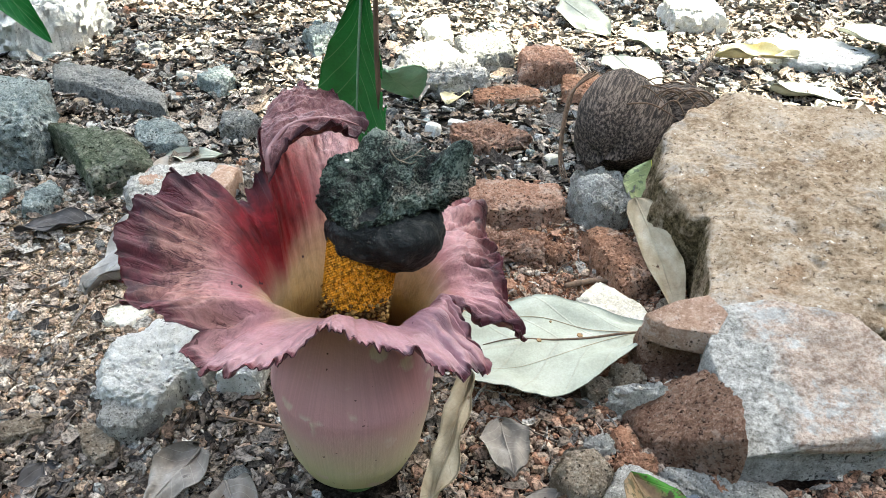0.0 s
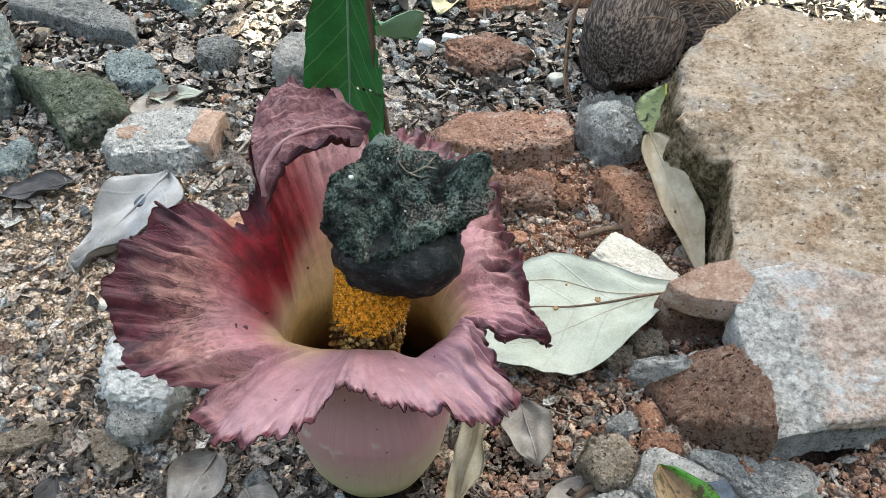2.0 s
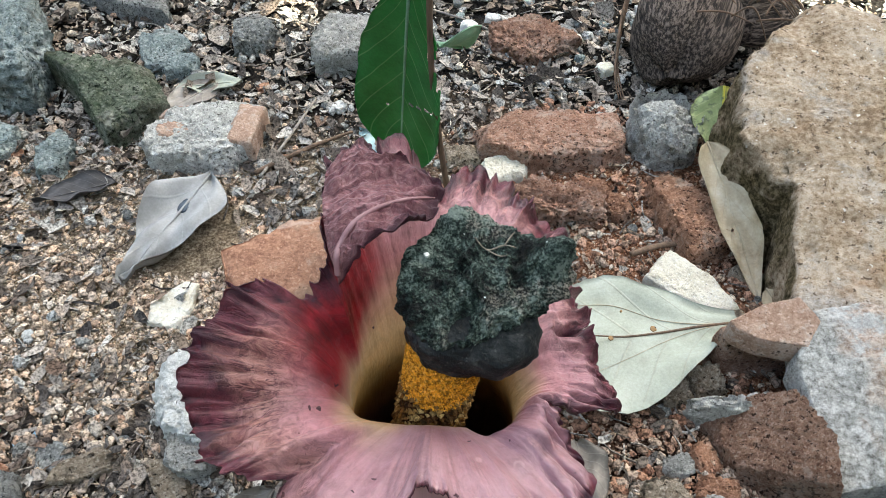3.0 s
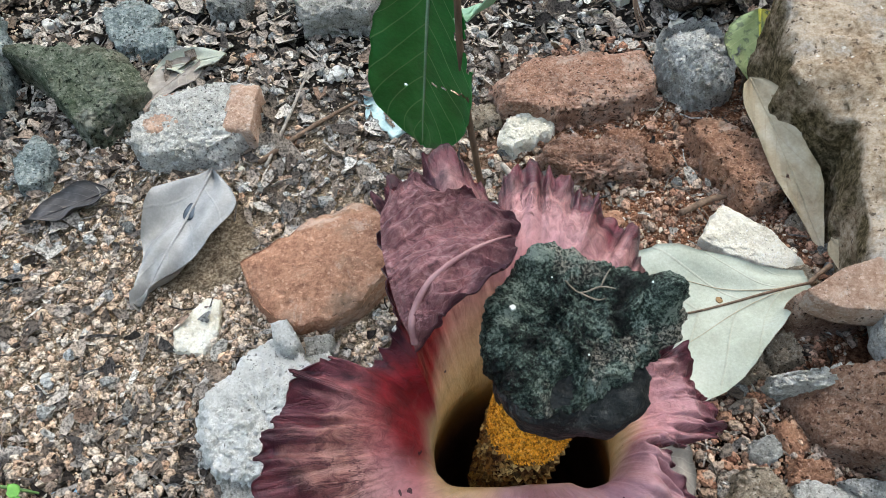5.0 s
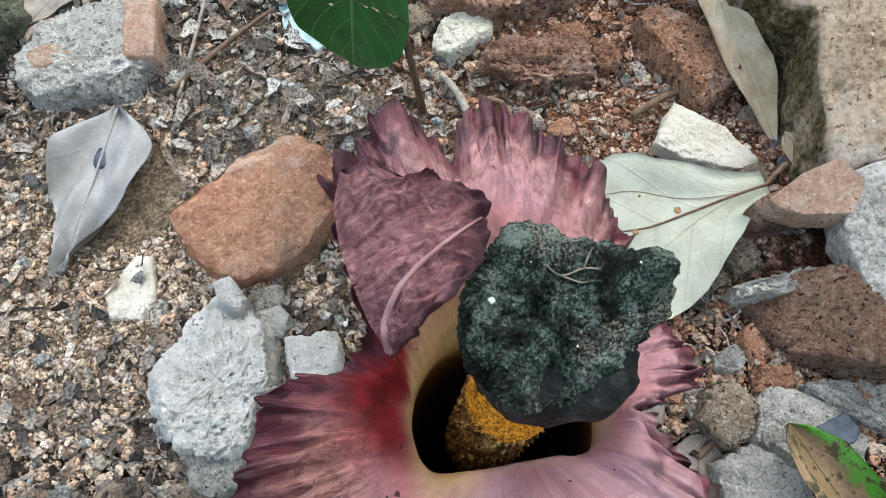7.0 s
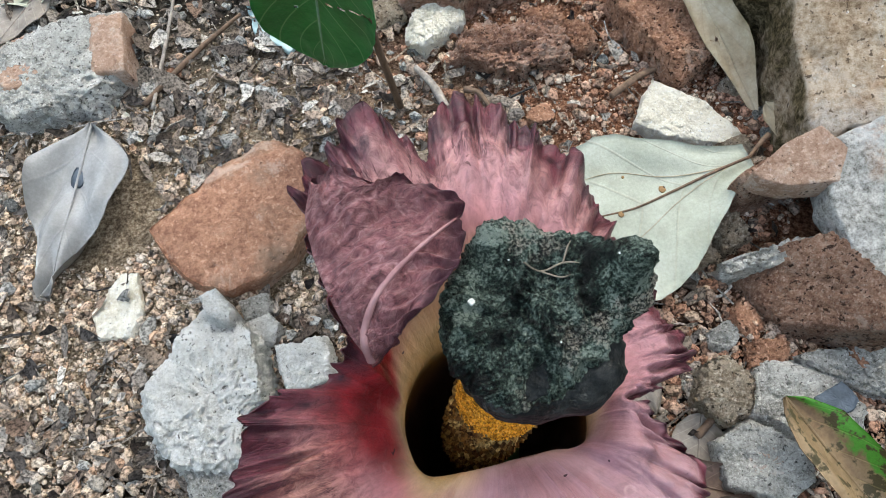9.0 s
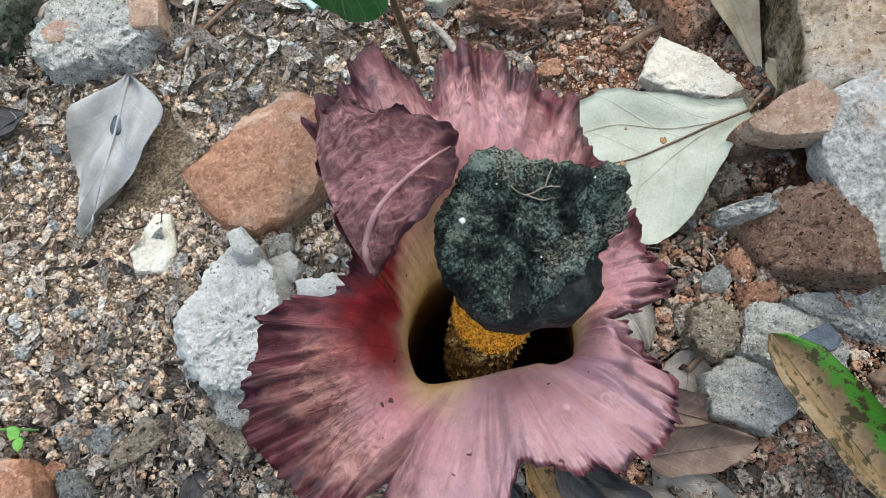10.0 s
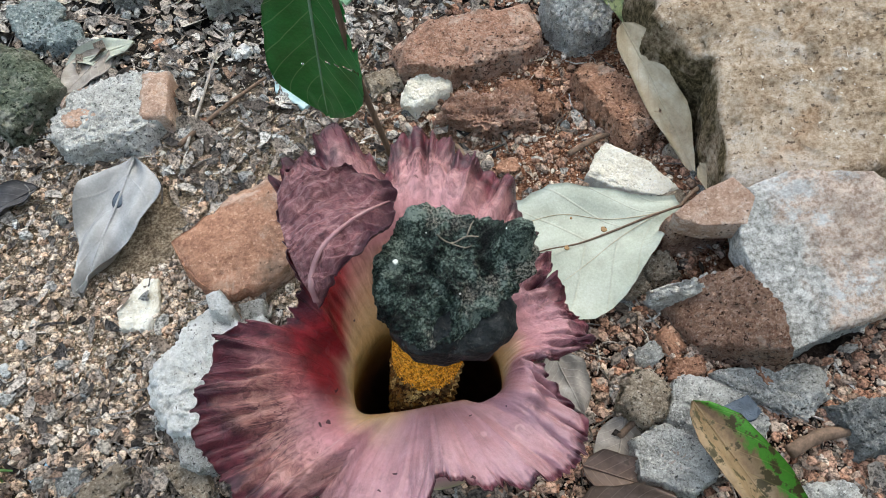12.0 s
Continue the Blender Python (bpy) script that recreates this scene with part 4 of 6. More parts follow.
stone("stone", (-0.156, 1.03), [(-34, 10), (8, 70), (30, -24), (-6, -60)], 0.028, stone_teal, "blue-grey stone lying in shade", seed=74, rough=0.06)
stone("stone", (-0.003, 1.108), [(-28, 31), (14, 66), (24, -50), (-12, -46)], 0.02, stone_pale, "pale flat stone on leaf litter", seed=75, rough=0.05)

# brick rubble between seedling and block
stone("brick_piece", (0.055, 0.558), [(-58, 16), (-22, 30), (58, 24), (60, -12), (40, -26), (-18, -30), (-54, -12)], 0.022, brick_red, "flat piece of red brick with a straight end", "brick", 81, rough=0.04, cuts=3)
stone("brick_piece", (0.054, 0.491), [(-40, 8), (-20, 26), (36, 8), (34, -20), (-5, -18)], 0.018, brick_red, "crumbling strip of red brick", "brick", 82, rough=0.10, cuts=5)
stone("stone", (0.019, 0.527), [(-24, -6), (-16, 10), (4, 16), (22, 12), (14, -8), (-14, -18)], 0.016, stone_pale, "cream stone with a flat top", seed=83, rough=0.05)
stone("stone", (-0.012, 0.545), [(-14, 8), (10, 10), (14, -6), (-12, -12)], 0.014, stone_tan, "pinkish-tan stone beside brick rubble", seed=84, rough=0.05)
stone("brick_piece", (0.082, 0.506), [(-13, 9), (10, 11), (13, -6), (-9, -12)], 0.014, brick_orange, "small orange brick crumb", "brick", 85, rough=0.09)
stone("brick_piece", (0.099, 0.489), [(-9, 13), (9, 8), (8, -14), (-8, -12)], 0.013, brick_orange, "small orange brick crumb", "brick", 86, rough=0.09)
stone("brick_piece", (0.146, 0.472), [(-24, 34), (2, 36), (22, 2), (24, -28), (-6, -36), (-20, -4)], 0.026, brick_orange, "wedge of red brick beside the block", "brick", 87, rough=0.05, cuts=5)
stone("stone", (0.147, 0.566), [(-27, 4), (-23, 22), (-8, 34), (12, 34), (24, 20), (27, 0), (20, -22), (4, -32), (-14, -30), (-24, -16)], 0.036, mortar, "rounded grey gritty stone", seed=88, rough=0.06, cuts=3, dome=0.45, crumb=0.7)
stone("stone", (0.134, 0.412), [(-31, 4), (-6, 32), (14, 9), (28, -18), (14, -22), (-18, -8)], 0.014, stone_pale, "cream speckled stone partly under the pale leaf", seed=89, rough=0.03, cuts=2, lean=(-0.1, 0.1))
stone("stone", (0.153, 0.385), [(-12, 8), (9, 8), (12, -6), (-8, -9)], 0.013, stone_tan, "small brown stone at the leaf stalk", seed=90, rough=0.07)
stone("stone", (-0.003, 0.425), [(-42, 12), (12, 18), (26, -2), (-30, -14)], 0.012, stone_tan, "flat brown-grey stone behind the flower", seed=91, rough=0.04)

# front-right rubble
stone("stone", (0.086, 0.260), [(-9, 13), (10, 16), (17, 3), (6, -15), (-8, -17), (-17, -1)], 0.022, stone_tan, "rounded tan stone on red earth", seed=101, rough=0.05, dome=0.2)
gc = stone("mortar_stone", (0.121, 0.241), [(-17, 26), (8, 22), (27, -10), (21, -18), (-9, -20), (-31, -1)], 0.015, mortar, "flat grey mortar piece with a slate chip", "mortar stone", 102, rough=0.05)
v, f = chunk([(-11, 5), (6, 8), (10, -3), (0, -8), (-10, -5)], 0.004, 103, rough=0.03)
o = part("slate_chip", solid("slate_chip", v, f, scrap_slate), gc, "dark slate chip")
o.location = (0.013, -0.003, 0.0125)
mp = stone("mortar_stone", (0.089, 0.221), [(-20, 18), (1, 23), (21, 0), (16, -18), (3, -20), (-22, -4)], 0.020, mortar, "grey mortar piece with a rose centre", "mortar stone", 104, rough=0.05)
v, f = chunk([(-10, 6), (8, 7), (10, -6), (-8, -8)], 0.003, 105, rough=0.05)
o = part("brick_chip", solid("brick_chip", v, f, rose_face), mp, "rose brick chip")
o.location = (0.0, 0.0, 0.0165)
stone("stone", (0.160, 0.247), [(-34, 18), (28, 8), (30, -10), (8, -20), (-25, 3)], 0.015, mortar, "long flat grey mortar splinter", seed=106, rough=0.06)
stone("stone", (0.098, 0.285), [(-7, 4), (7, 8), (9, -2), (-1, -8), (-9, -4)], 0.011, mortar, "small whitish stone on red earth", seed=107, rough=0.12, cuts=8)
stone("brick_piece", (0.116, 0.270), [(-9, 9), (14, 3), (8, -7), (-13, -4)], 0.013, brick_orange, "small orange brick crumb", "brick", 108, rough=0.08)
stone("stone", (0.124, 0.336), [(-10, 9), (8, 10), (12, -6), (-6, -10)], 0.020, stone_tan, "brown clod of earth beside the masonry", seed=119, rough=0.09)
stone("stone", (0.106, 0.331), [(-9, 8), (8, 8), (10, -7), (-8, -9)], 0.013, stone_tan, "crumbly brown clod of earth", seed=109, rough=0.1)
stone("stone", (0.200, 0.215), [(-20, 16), (20, 10), (24, -12), (-16, -16)], 0.02, stone_grey, "dark grey rubble stone", seed=110, rough=0.07)
stone("stone", (0.155, 0.180), [(-24, 12), (16, 14), (26, -8), (-14, -16)], 0.014, mortar, "pale grey gritty stone", seed=111, rough=0.06)

# ---- coconut husk ----
husk_ob = tagged(new("coconut_husk"), "old dark brown fibrous coconut husk", "coconut")
husk_ob.location = (0.182, 0.680, 0.0)


def husk_body(rx, ry, rz, seed, pinch):
    verts, nu, nv = [], 72, 40
    for i in range(nu):
        a = math.tau * i / nu
        for j in range(nv):
            b = math.pi * j / (nv - 1)
            d = Vector((math.sin(b) * math.cos(a), math.cos(b), math.sin(b) * math.sin(a)))
            tri = 1 + 0.07 * math.cos(3 * a + 0.6)
            fib = 0.012 * noise.noise(Vector((math.cos(a) * 9 + seed, b * 1.2, math.sin(a) * 9))) + 0.03 * noise.noise(d * 2.2 + Vector((seed, 0, 0)))
            fib += 0.02 * (0.3 - abs(noise.noise(Vector((math.cos(a) * 16 + seed, b * 0.9, math.sin(a) * 16)))))
            k = tri + fib
            verts.append((d.x * rx * k, d.y * ry * k * (1 + pinch * max(0, d.y)), d.z * rz * k))
    return solid("husk_body", verts, sheet(verts, nu, nv, True), husk)


hb = part("husk_body", husk_body(0.046, 0.060, 0.044, 3, 0.15), husk_ob)
hb.matrix_local = pose(0, 0, 0.038, 12, -8, -24)
hc = part("husk_crown", husk_body(0.036, 0.034, 0.024, 5, 0.5), husk_ob, "dark matted crown of husk fibres")
hc.matrix_local = pose(0.058, 0.020, 0.043, 0, 18, -70)
r = random.Random(5)
for i in range(22):
    a = r.uniform(-0.3, 0.5)
    x0, y0 = r.uniform(-0.02, 0.06), r.uniform(-0.03, 0.05)
    z0 = 0.082 - abs(x0) * 0.25 - abs(y0) * 0.2
    L = r.uniform(0.03, 0.07)
    path = [(x0, y0, z0 - 0.006), (x0 + L * 0.4, y0 + r.uniform(-0.012, 0.012), z0 + r.uniform(-0.004, 0.006)), (x0 + L, y0 + r.uniform(-0.02, 0.02), z0 - r.uniform(0.01, 0.03))]
    part("fibre", tube(path, [0.0009, 0.0008, 0.0004], twig_brown, 5), husk_ob)
for i in range(3):
    x0 = -0.046 - 0.0022 * i
    path = [(-0.03 + 0.004 * i, 0.03, 0.078), (x0, 0.02 - 0.004 * i, 0.06), (x0 - 0.012, -0.02 - 0.008 * i, 0.02), (x0 - 0.01, -0.06, 0.004)]
    part("fibre", tube(path, [0.0010, 0.0013, 0.0011, 0.0005], twig_brown, 6), husk_ob)
thing("stick", tube([(0.232, 0.69, 0.052), (0.275, 0.765, 0.058), (0.325, 0.855, 0.066)], [0.0045, 0.004, 0.003], husk, 8, wob=0.3), (0, 0, 0), "dark dry stick leaning from the husk over the block", "stick")

# ---- leaves lying about ----
PALE = dict(shape="broad", wave=0.007, cup=0.03, bend=-0.10, nu=21, nv=34, lop=-0.05)


def pale_leaf():
    ob = leaf("fallen_leaf", (0.150, 0.371), 0.130, 0.100, 96, leaf_white, "large pale greenish-white dried leaf, veins and stalk showing", 3, z=0.020, rib=False, **PALE)
    part("stalk", tube([(0, 0.0, 0.0), (0.004, -0.008, 0.002), (0.007, -0.016, 0.003)], [0.0011, 0.0013, 0.0018], twig_brown), ob)
    v, f, uv = blade(0.130, 0.100, 3, **PALE)
    up = Vector((0, 0, 0.0003))
    for nm, cols, size in (("midrib", (10, 10, 10, 10, 11, 11), 0.0008), ("side_vein", (10, 11, 13, 15, 16, 17), 0.0003), ("side_vein", (10, 9, 8, 7, 6, 5), 0.0002)):
        line = [v[c * 34 + j] + up for c, j in zip(cols, (0, 6, 12, 18, 24, 29))]
        part(nm, tube(line, [size * q for q in (1.2, 1.1, 1.0, 0.8, 0.6, 0.3)], twig_brown if nm == "midrib" else leaf_tan, 6), ob, "brown raised midrib" if nm == "midrib" else "thin side vein")
    for c, j, w in ((11, 13, 2.2), (10, 20, 1.8), (14, 17, 0.9)):
        o = part("rust_spot", solid("rust_spot", *chunk([(-w, w * 0.5), (0, w), (w, w * 0.4), (w * 0.6, -w * 0.8), (-w * 0.7, -w * 0.7)], 0.0005, 60 + j, steps=18, cuts=0, rough=0.05, sink=0.0, tops=4, sides=2), leaf_spotted), ob, "brown rust spot")
        o.location = v[c * 34 + j] + up
    return ob


pale_leaf()
gl = leaf("fallen_leaf", (-0.199, 0.514), 0.108, 0.058, 163, leaf_grey, "silvery grey dried leaf with a curled tip", 5, z=0.012, shape="drop", wave=0.013, cup=0.10, bend=-0.12, nu=17, nv=30, lop=0.13)
part("beetle_shell", solid("beetle_shell", *chunk([(-3, 6), (3, 6), (4, 0), (3, -7), (-3, -7), (-4, 0)], 0.003, 7, steps=20, cuts=0, dome=0.4, rough=0.03), scrap_slate), gl, "small grey dropping").location = (0.001, 0.036, 0.0015)
leaf("fallen_leaf", (0.163, 0.520), 0.125, 0.030, 184, leaf_tan, "cream dried leaf curled lengthwise beside the block", 8, z=0.040, shape="lance", curl=0.9, wave=0.004, bend=-0.25, tilt=(-12, 10))
leaf("fallen_leaf", (0.180, 0.405), 0.055, 0.018, 190, leaf_tan, "narrow curled dry leaf strip", 9, z=0.014, shape="lance", curl=1.1, wave=0.003, tilt=(-5, 30))
leaf("fallen_leaf", (0.190, 0.582), 0.056, 0.048, 174, leaf_yellow, "yellow-green withering leaf on stones", 10, z=0.044, shape="oval", wave=0.005, cup=-0.05, tilt=(-38, 0))
leaf("fallen_leaf", (0.104, 0.246), 0.118, 0.036, 198, leaf_turning, "long leaf turning from green to spotted brown", 11, z=0.026, shape="lance", curl=-1.25, wave=0.008, bend=-0.1, tilt=(-6, 0))
leaf("fallen_leaf", (0.028, 0.208), 0.056, 0.026, 262, leaf_brown, "brown dried leaf folded along its midrib", 12, z=0.012, shape="lance", curl=0.8, wave=0.003, tilt=(0, 14))
leaf("fallen_leaf", (0.040, 0.232), 0.050, 0.024, 238, leaf_brown, "dark brown curled dry leaf", 13, z=0.008, shape="lance", curl=-0.9, wave=0.003)
leaf("fallen_leaf", (-0.028, 0.222), 0.056, 0.015, 192, leaf_spotted, "ochre dry leaf with dark spots", 14, z=0.030, shape="lance", curl=0.9, wave=0.004, tilt=(-22, 0))
leaf("fallen_leaf", (-0.006, 0.212), 0.058, 0.020, 222, leaf_dark, "blackened dry leaf under the flower", 15, z=0.014, shape="lance", curl=1.4, wave=0.009)
leaf("fallen_leaf", (-0.016, 0.216), 0.046, 0.020, 205, leaf_dark, "black shrivelled leaf under the flower", 115, z=0.026, shape="lance", curl=-1.5, wave=0.010, tilt=(-14, 20))
leaf("fallen_leaf", (-0.040, 0.214), 0.040, 0.018, 178, leaf_dark, "black shrivelled leaf under the flower", 116, z=0.018, shape="lance", curl=1.3, wave=0.010, tilt=(-10, -20))
leaf("fallen_leaf", (0.033, 0.204), 0.062, 0.030, 208, leaf_dun, "grey-brown crumpled dry leaf", 16, z=0.006, shape="oval", wave=0.007, curl=0.4)
leaf("fallen_leaf", (0.012, 0.196), 0.054, 0.026, 218, leaf_dun, "grey-brown crumpled dry leaf", 17, z=0.005, shape="oval", wave=0.006, curl=-0.4)
leaf("fallen_leaf", (-0.100, 0.214), 0.060, 0.030, 92, leaf_tan, "straw-coloured torn dry leaf", 18, z=0.006, shape="lance", wave=0.006, curl=0.4)
leaf("fallen_leaf", (-0.116, 0.270), 0.048, 0.034, 160, leaf_dun, "lobed grey-brown dry leaf", 19, z=0.010, shape="drop", wave=0.008, curl=0.5)
leaf("fallen_leaf", (-0.098, 0.250), 0.040, 0.026, 210, leaf_dun, "crumpled grey dry leaf", 20, z=0.008, shape="oval", wave=0.008, curl=-0.6)
leaf("fallen_leaf", (-0.196, 0.262), 0.040, 0.024, 200, leaf_dark, "slate-dark dry leaf on litter", 21, z=0.004, shape="oval", wave=0.005, curl=0.4)
leaf("fallen_leaf", (0.026, 0.303), 0.082, 0.017, 153, leaf_tan, "pale papery dry leaf beside the flower's foot", 22, z=0.040, shape="lance", wave=0.010, curl=0.5, tilt=(-24, 25))
leaf("fallen_leaf", (0.044, 0.298), 0.040, 0.028, 188, leaf_dun, "grey-brown curled leaf on red earth", 23, z=0.008, shape="oval", wave=0.007, curl=0.6)
leaf("fallen_leaf", (0.072, 0.252), 0.040, 0.028, 150, leaf_dun, "flat dun leaf scrap on earth", 24, z=0.005, shape="oval", wave=0.003)
leaf("fallen_leaf", (-0.270, 0.512), 0.058, 0.024, 112, leaf_dark, "grey curled dry leaf on grit", 25, z=0.008, shape="lance", wave=0.005, curl=0.9)
leaf("fallen_leaf", (-0.200, 0.642), 0.056, 0.026, 100, leaf_white, "pale dried leaf scrap on grit", 26, z=0.008, shape="oval", wave=0.005, curl=0.4)
leaf("fallen_leaf", (-0.222, 0.640), 0.055, 0.032, 140, leaf_dun, "grey-mauve dry leaf on grit", 27, z=0.009, shape="oval", wave=0.005, curl=0.4)
leaf("fallen_leaf", (-0.300, 0.640), 0.080, 0.034, 195, leaf_dun, "grey dry leaf lying against the mossy stone", 28, z=0.012, shape="lance", wave=0.006, curl=0.4)
leaf("fallen_leaf", (0.24, 0.99), 0.13, 0.075, 190, leaf_white, "pale dry leaf bleached by sun", 29, z=0.014, shape="oval", wave=0.008, curl=0.2)
leaf("fallen_leaf", (0.20, 1.25), 0.15, 0.06, 200, leaf_white, "pale dry leaf tilted on litter", 30, z=0.03, shape="oval", wave=0.008, curl=0.3, tilt=(-8, 20))
leaf("fallen_leaf", (0.30, 1.13), 0.09, 0.06, 190, leaf_white, "white dry leaf lying in sun", 31, z=0.012, shape="oval", wave=0.01, curl=0.3)
leaf("fallen_leaf", (0.375, 1.00), 0.125, 0.046, 276, leaf_straw, "curled yellow dry leaf in sun", 32, z=0.02, shape="lance", wave=0.014, curl=0.8)
leaf("fallen_leaf", (0.03, 0.856), 0.052, 0.036, 160, leaf_straw, "pale yellow leaf on dry litter", 33, z=0.008, shape="oval", wave=0.005, curl=0.3)
leaf("fallen_leaf", (-0.030, 0.860), 0.06, 0.04, 190, leaf_dun, "crumpled grey dry leaf", 34, z=0.012, shape="oval", wave=0.012, curl=0.7)
leaf("fallen_leaf", (0.095, 0.400), 0.030, 0.008, 82, leaf_straw, "narrow straw-yellow leaf sliver", 35, z=0.006, shape="lance", wave=0.001, curl=0.3)
leaf("fallen_leaf", (0.42, 0.90), 0.09, 0.05, 250, leaf_white, "white dry leaf on the ground past the block", 36, z=0.01, shape="oval", wave=0.01, curl=0.3)
leaf("fallen_leaf", (0.60, 1.12), 0.16, 0.09, 230, leaf_white, "broad bleached leaf in sun", 37, z=0.03, shape="oval", wave=0.012, curl=0.3)
thing("paper_scrap", solid("paper_scrap", *chunk([(-20, 26), (12, 30), (24, -16), (0, -30), (-18, -8)], 0.003, 140, cuts=0, rough=0.02), paper_mint), (-0.076, 0.568, relief(-0.076, 0.568) + 0.004), "pale mint flat scrap beneath the green leaf", "scrap")
thing("plastic_scrap", solid("plastic_scrap", *chunk([(-8, 4), (6, 5), (5, -5), (-4, -5)], 0.003, 141, cuts=0, rough=0.08), plastic_blue), (-0.263, 0.305, relief(-0.263, 0.305) + 0.003), "small crumpled pale blue plastic scrap", "scrap")

# twigs
for i, (p, q, rad, mt) in enumerate((((-0.17, 0.525), (-0.10, 0.575), 0.0019, twig_brown), ((-0.165, 0.52), (-0.135, 0.62), 0.0013, twig_grey), ((0.006, 0.452), (-0.004, 0.50), 0.0030, twig_grey), ((0.02, 0.475), (0.03, 0.455), 0.002, twig_brown), ((0.205, 0.40), (0.192, 0.50), 0.0016, twig_grey), ((0.065, 0.243), (0.112, 0.262), 0.002, twig_brown), ((-0.155, 0.415), (-0.152, 0.458), 0.0011, twig_grey), ((-0.36, 0.322), (-0.275, 0.308), 0.0012, stem_green), ((0.15, 0.212), (0.185, 0.214), 0.004, twig_brown), ((0.10, 0.44), (0.142, 0.452), 0.0022, twig_brown), ((-0.02, 0.27), (-0.115, 0.30), 0.0012, twig_brown), ((-0.18, 0.238), (-0.09, 0.222), 0.0014, twig_brown), ((-0.05, 0.78), (0.04, 0.72), 0.0012, twig_grey), ((0.18, 1.0), (0.20, 0.9), 0.0016, twig_grey), ((0.30, 0.87), (0.31, 0.96), 0.0015, twig_grey))):
    a, b = Vector((*p, relief(*p) + rad + 0.003)), Vector((*q, relief(*q) + rad + 0.004))
    m = a.lerp(b, 0.5) + Vector((0.002, 0.003, 0.001))
    thing("twig", tube([a, m, b], [rad, rad * 0.9, rad * 0.6], mt, 7, wob=0.3, seed=i), (0, 0, 0), "thin dry twig on the ground" if mt is not stem_green else "thin green runner on the ground", "twig", "twigs")

# small sprout at the front left
sprout = tagged(new("sprout"), "tiny bright green two-leaved sprout", "sprout")
sprout.location = (-0.282, 0.304, relief(-0.282, 0.304))
part("stem", tube([(0, 0, 0), (0.001, 0, 0.006), (0.0, 0.001, 0.012)], [0.0008, 0.0007, 0.0006], stem_green, 6), sprout)
for a, L in ((40, 0.009), (175, 0.008)):
    v, f, uv = blade(L, L * 0.75, 2, wave=0.001, shape="oval", nu=7, nv=9, bend=-0.3)
    o = part("sprout_leaf", solid("sprout_leaf", v, f, mesh_green, uvs=uv), sprout)
    o.matrix_local = pose(0, 0.001, 0.012, 10, 0, a)

# ---- seedling ----
seedling = tagged(new("seedling"), "young seedling with a thin brown stem and glossy green insect-bitten leaves", "seedling")
seedling.location = (-0.020, 0.476, 0.0)
part("stem", tube([(0, 0, -0.004), (-0.006, -0.012, 0.05), (-0.011, -0.022, 0.098), (-0.015, -0.033, 0.156), (-0.015, -0.040, 0.22), (-0.013, -0.044, 0.30)], [0.0024, 0.0021, 0.0019, 0.0018, 0.0016, 0.0013], twig_brown, 8, wob=0.15), seedling)


def seedling_leaf(name, material, length, width, m, seed, bites=True):
    v, f, uv = blade(length, width, seed, wave=0.004, shape="obovate", nu=31, nv=60, cup=0.10, bend=-0.10)
    if bites:
        keep = []
        for face in f:
            u = sum(uv[q][0] for q in face) / 4
            w = sum(uv[q][1] for q in face) / 4
            # a ragged slot eaten from the margin to the midrib, and a small hole
            slot = abs(w - (0.60 + 0.16 * (u - 0.5))) < 0.005 + 0.010 * abs(noise.noise(Vector((u * 9, 1, 0)))) + 0.03 * max(0, 0.16 - u) and 0.04 < u < 0.46
            nick = u < 0.22 and abs(w - 0.30 - 0.1 * noise.noise(Vector((u * 12, 0, 0)))) < 0.06 * (0.24 - u) / 0.2
            hole = (u - 0.68) ** 2 + ((w - 0.66) * 2.2) ** 2 < 0.0004
            if not (slot or hole or nick):
                keep.append(face)
        f = keep
    o = part(name, solid(name, v, f, material, uvs=uv), seedling)
    o.matrix_local = m
    part("midrib", tube([v[15 * 60 + j] for j in (0, 15, 30, 45, 57)], [0.0012, 0.001, 0.0008, 0.0005, 0.0002], leaf_mint, 6), o, "pale raised midrib")
    return o


LEAF_BASE, LEAF_TIP = Vector((-0.024, -0.030, 0.206)), Vector((-0.041, 0.002, 0.044))


def hang(base, tip, face):
    """Pose of a blade from base towards tip, its upper side facing the given way."""
    y = (tip - base).normalized()
    z = (face - y * face.dot(y)).normalized()
    x = y.cross(z)
    return Matrix.Translation(base) @ Matrix((x, y, z)).transposed().to_4x4()


seedling_leaf("leaf_blade", leaf_green, 0.168, 0.062, hang(LEAF_BASE, LEAF_TIP, Vector((-0.55, -1, 0.25))), 41)
seedling_leaf("leaf_blade", leaf_mint, 0.075, 0.036, hang(Vector((-0.013, -0.02, 0.155)), Vector((0.006, 0.048, 0.118)), Vector((-0.4, -0.6, 1))), 43, bites=False)
# a second plant's hanging blade at the far left
fern = tagged(new("seedling"), "hanging narrow green leaf on a thin stem", "seedling")
fern.location = (-0.43, 0.80, 0.0)
part("stem", tube([(-0.10, 0.03, -0.004), (-0.10, 0.02, 0.10), (-0.085, 0.0, 0.19)], [0.002, 0.0018, 0.0012], twig_brown, 7), fern)
v, f, uv = blade(0.16, 0.035, 44, wave=0.003, shape="lance", nu=11, nv=24, cup=0.2)
o = part("leaf_blade", solid("leaf_blade", v, f, leaf_green, uvs=uv), fern)
o.matrix_local = hang(Vector((-0.085, 0.0, 0.19)), Vector((0.02, 0.0, 0.045)), Vector((0.2, -1, 0.4)))
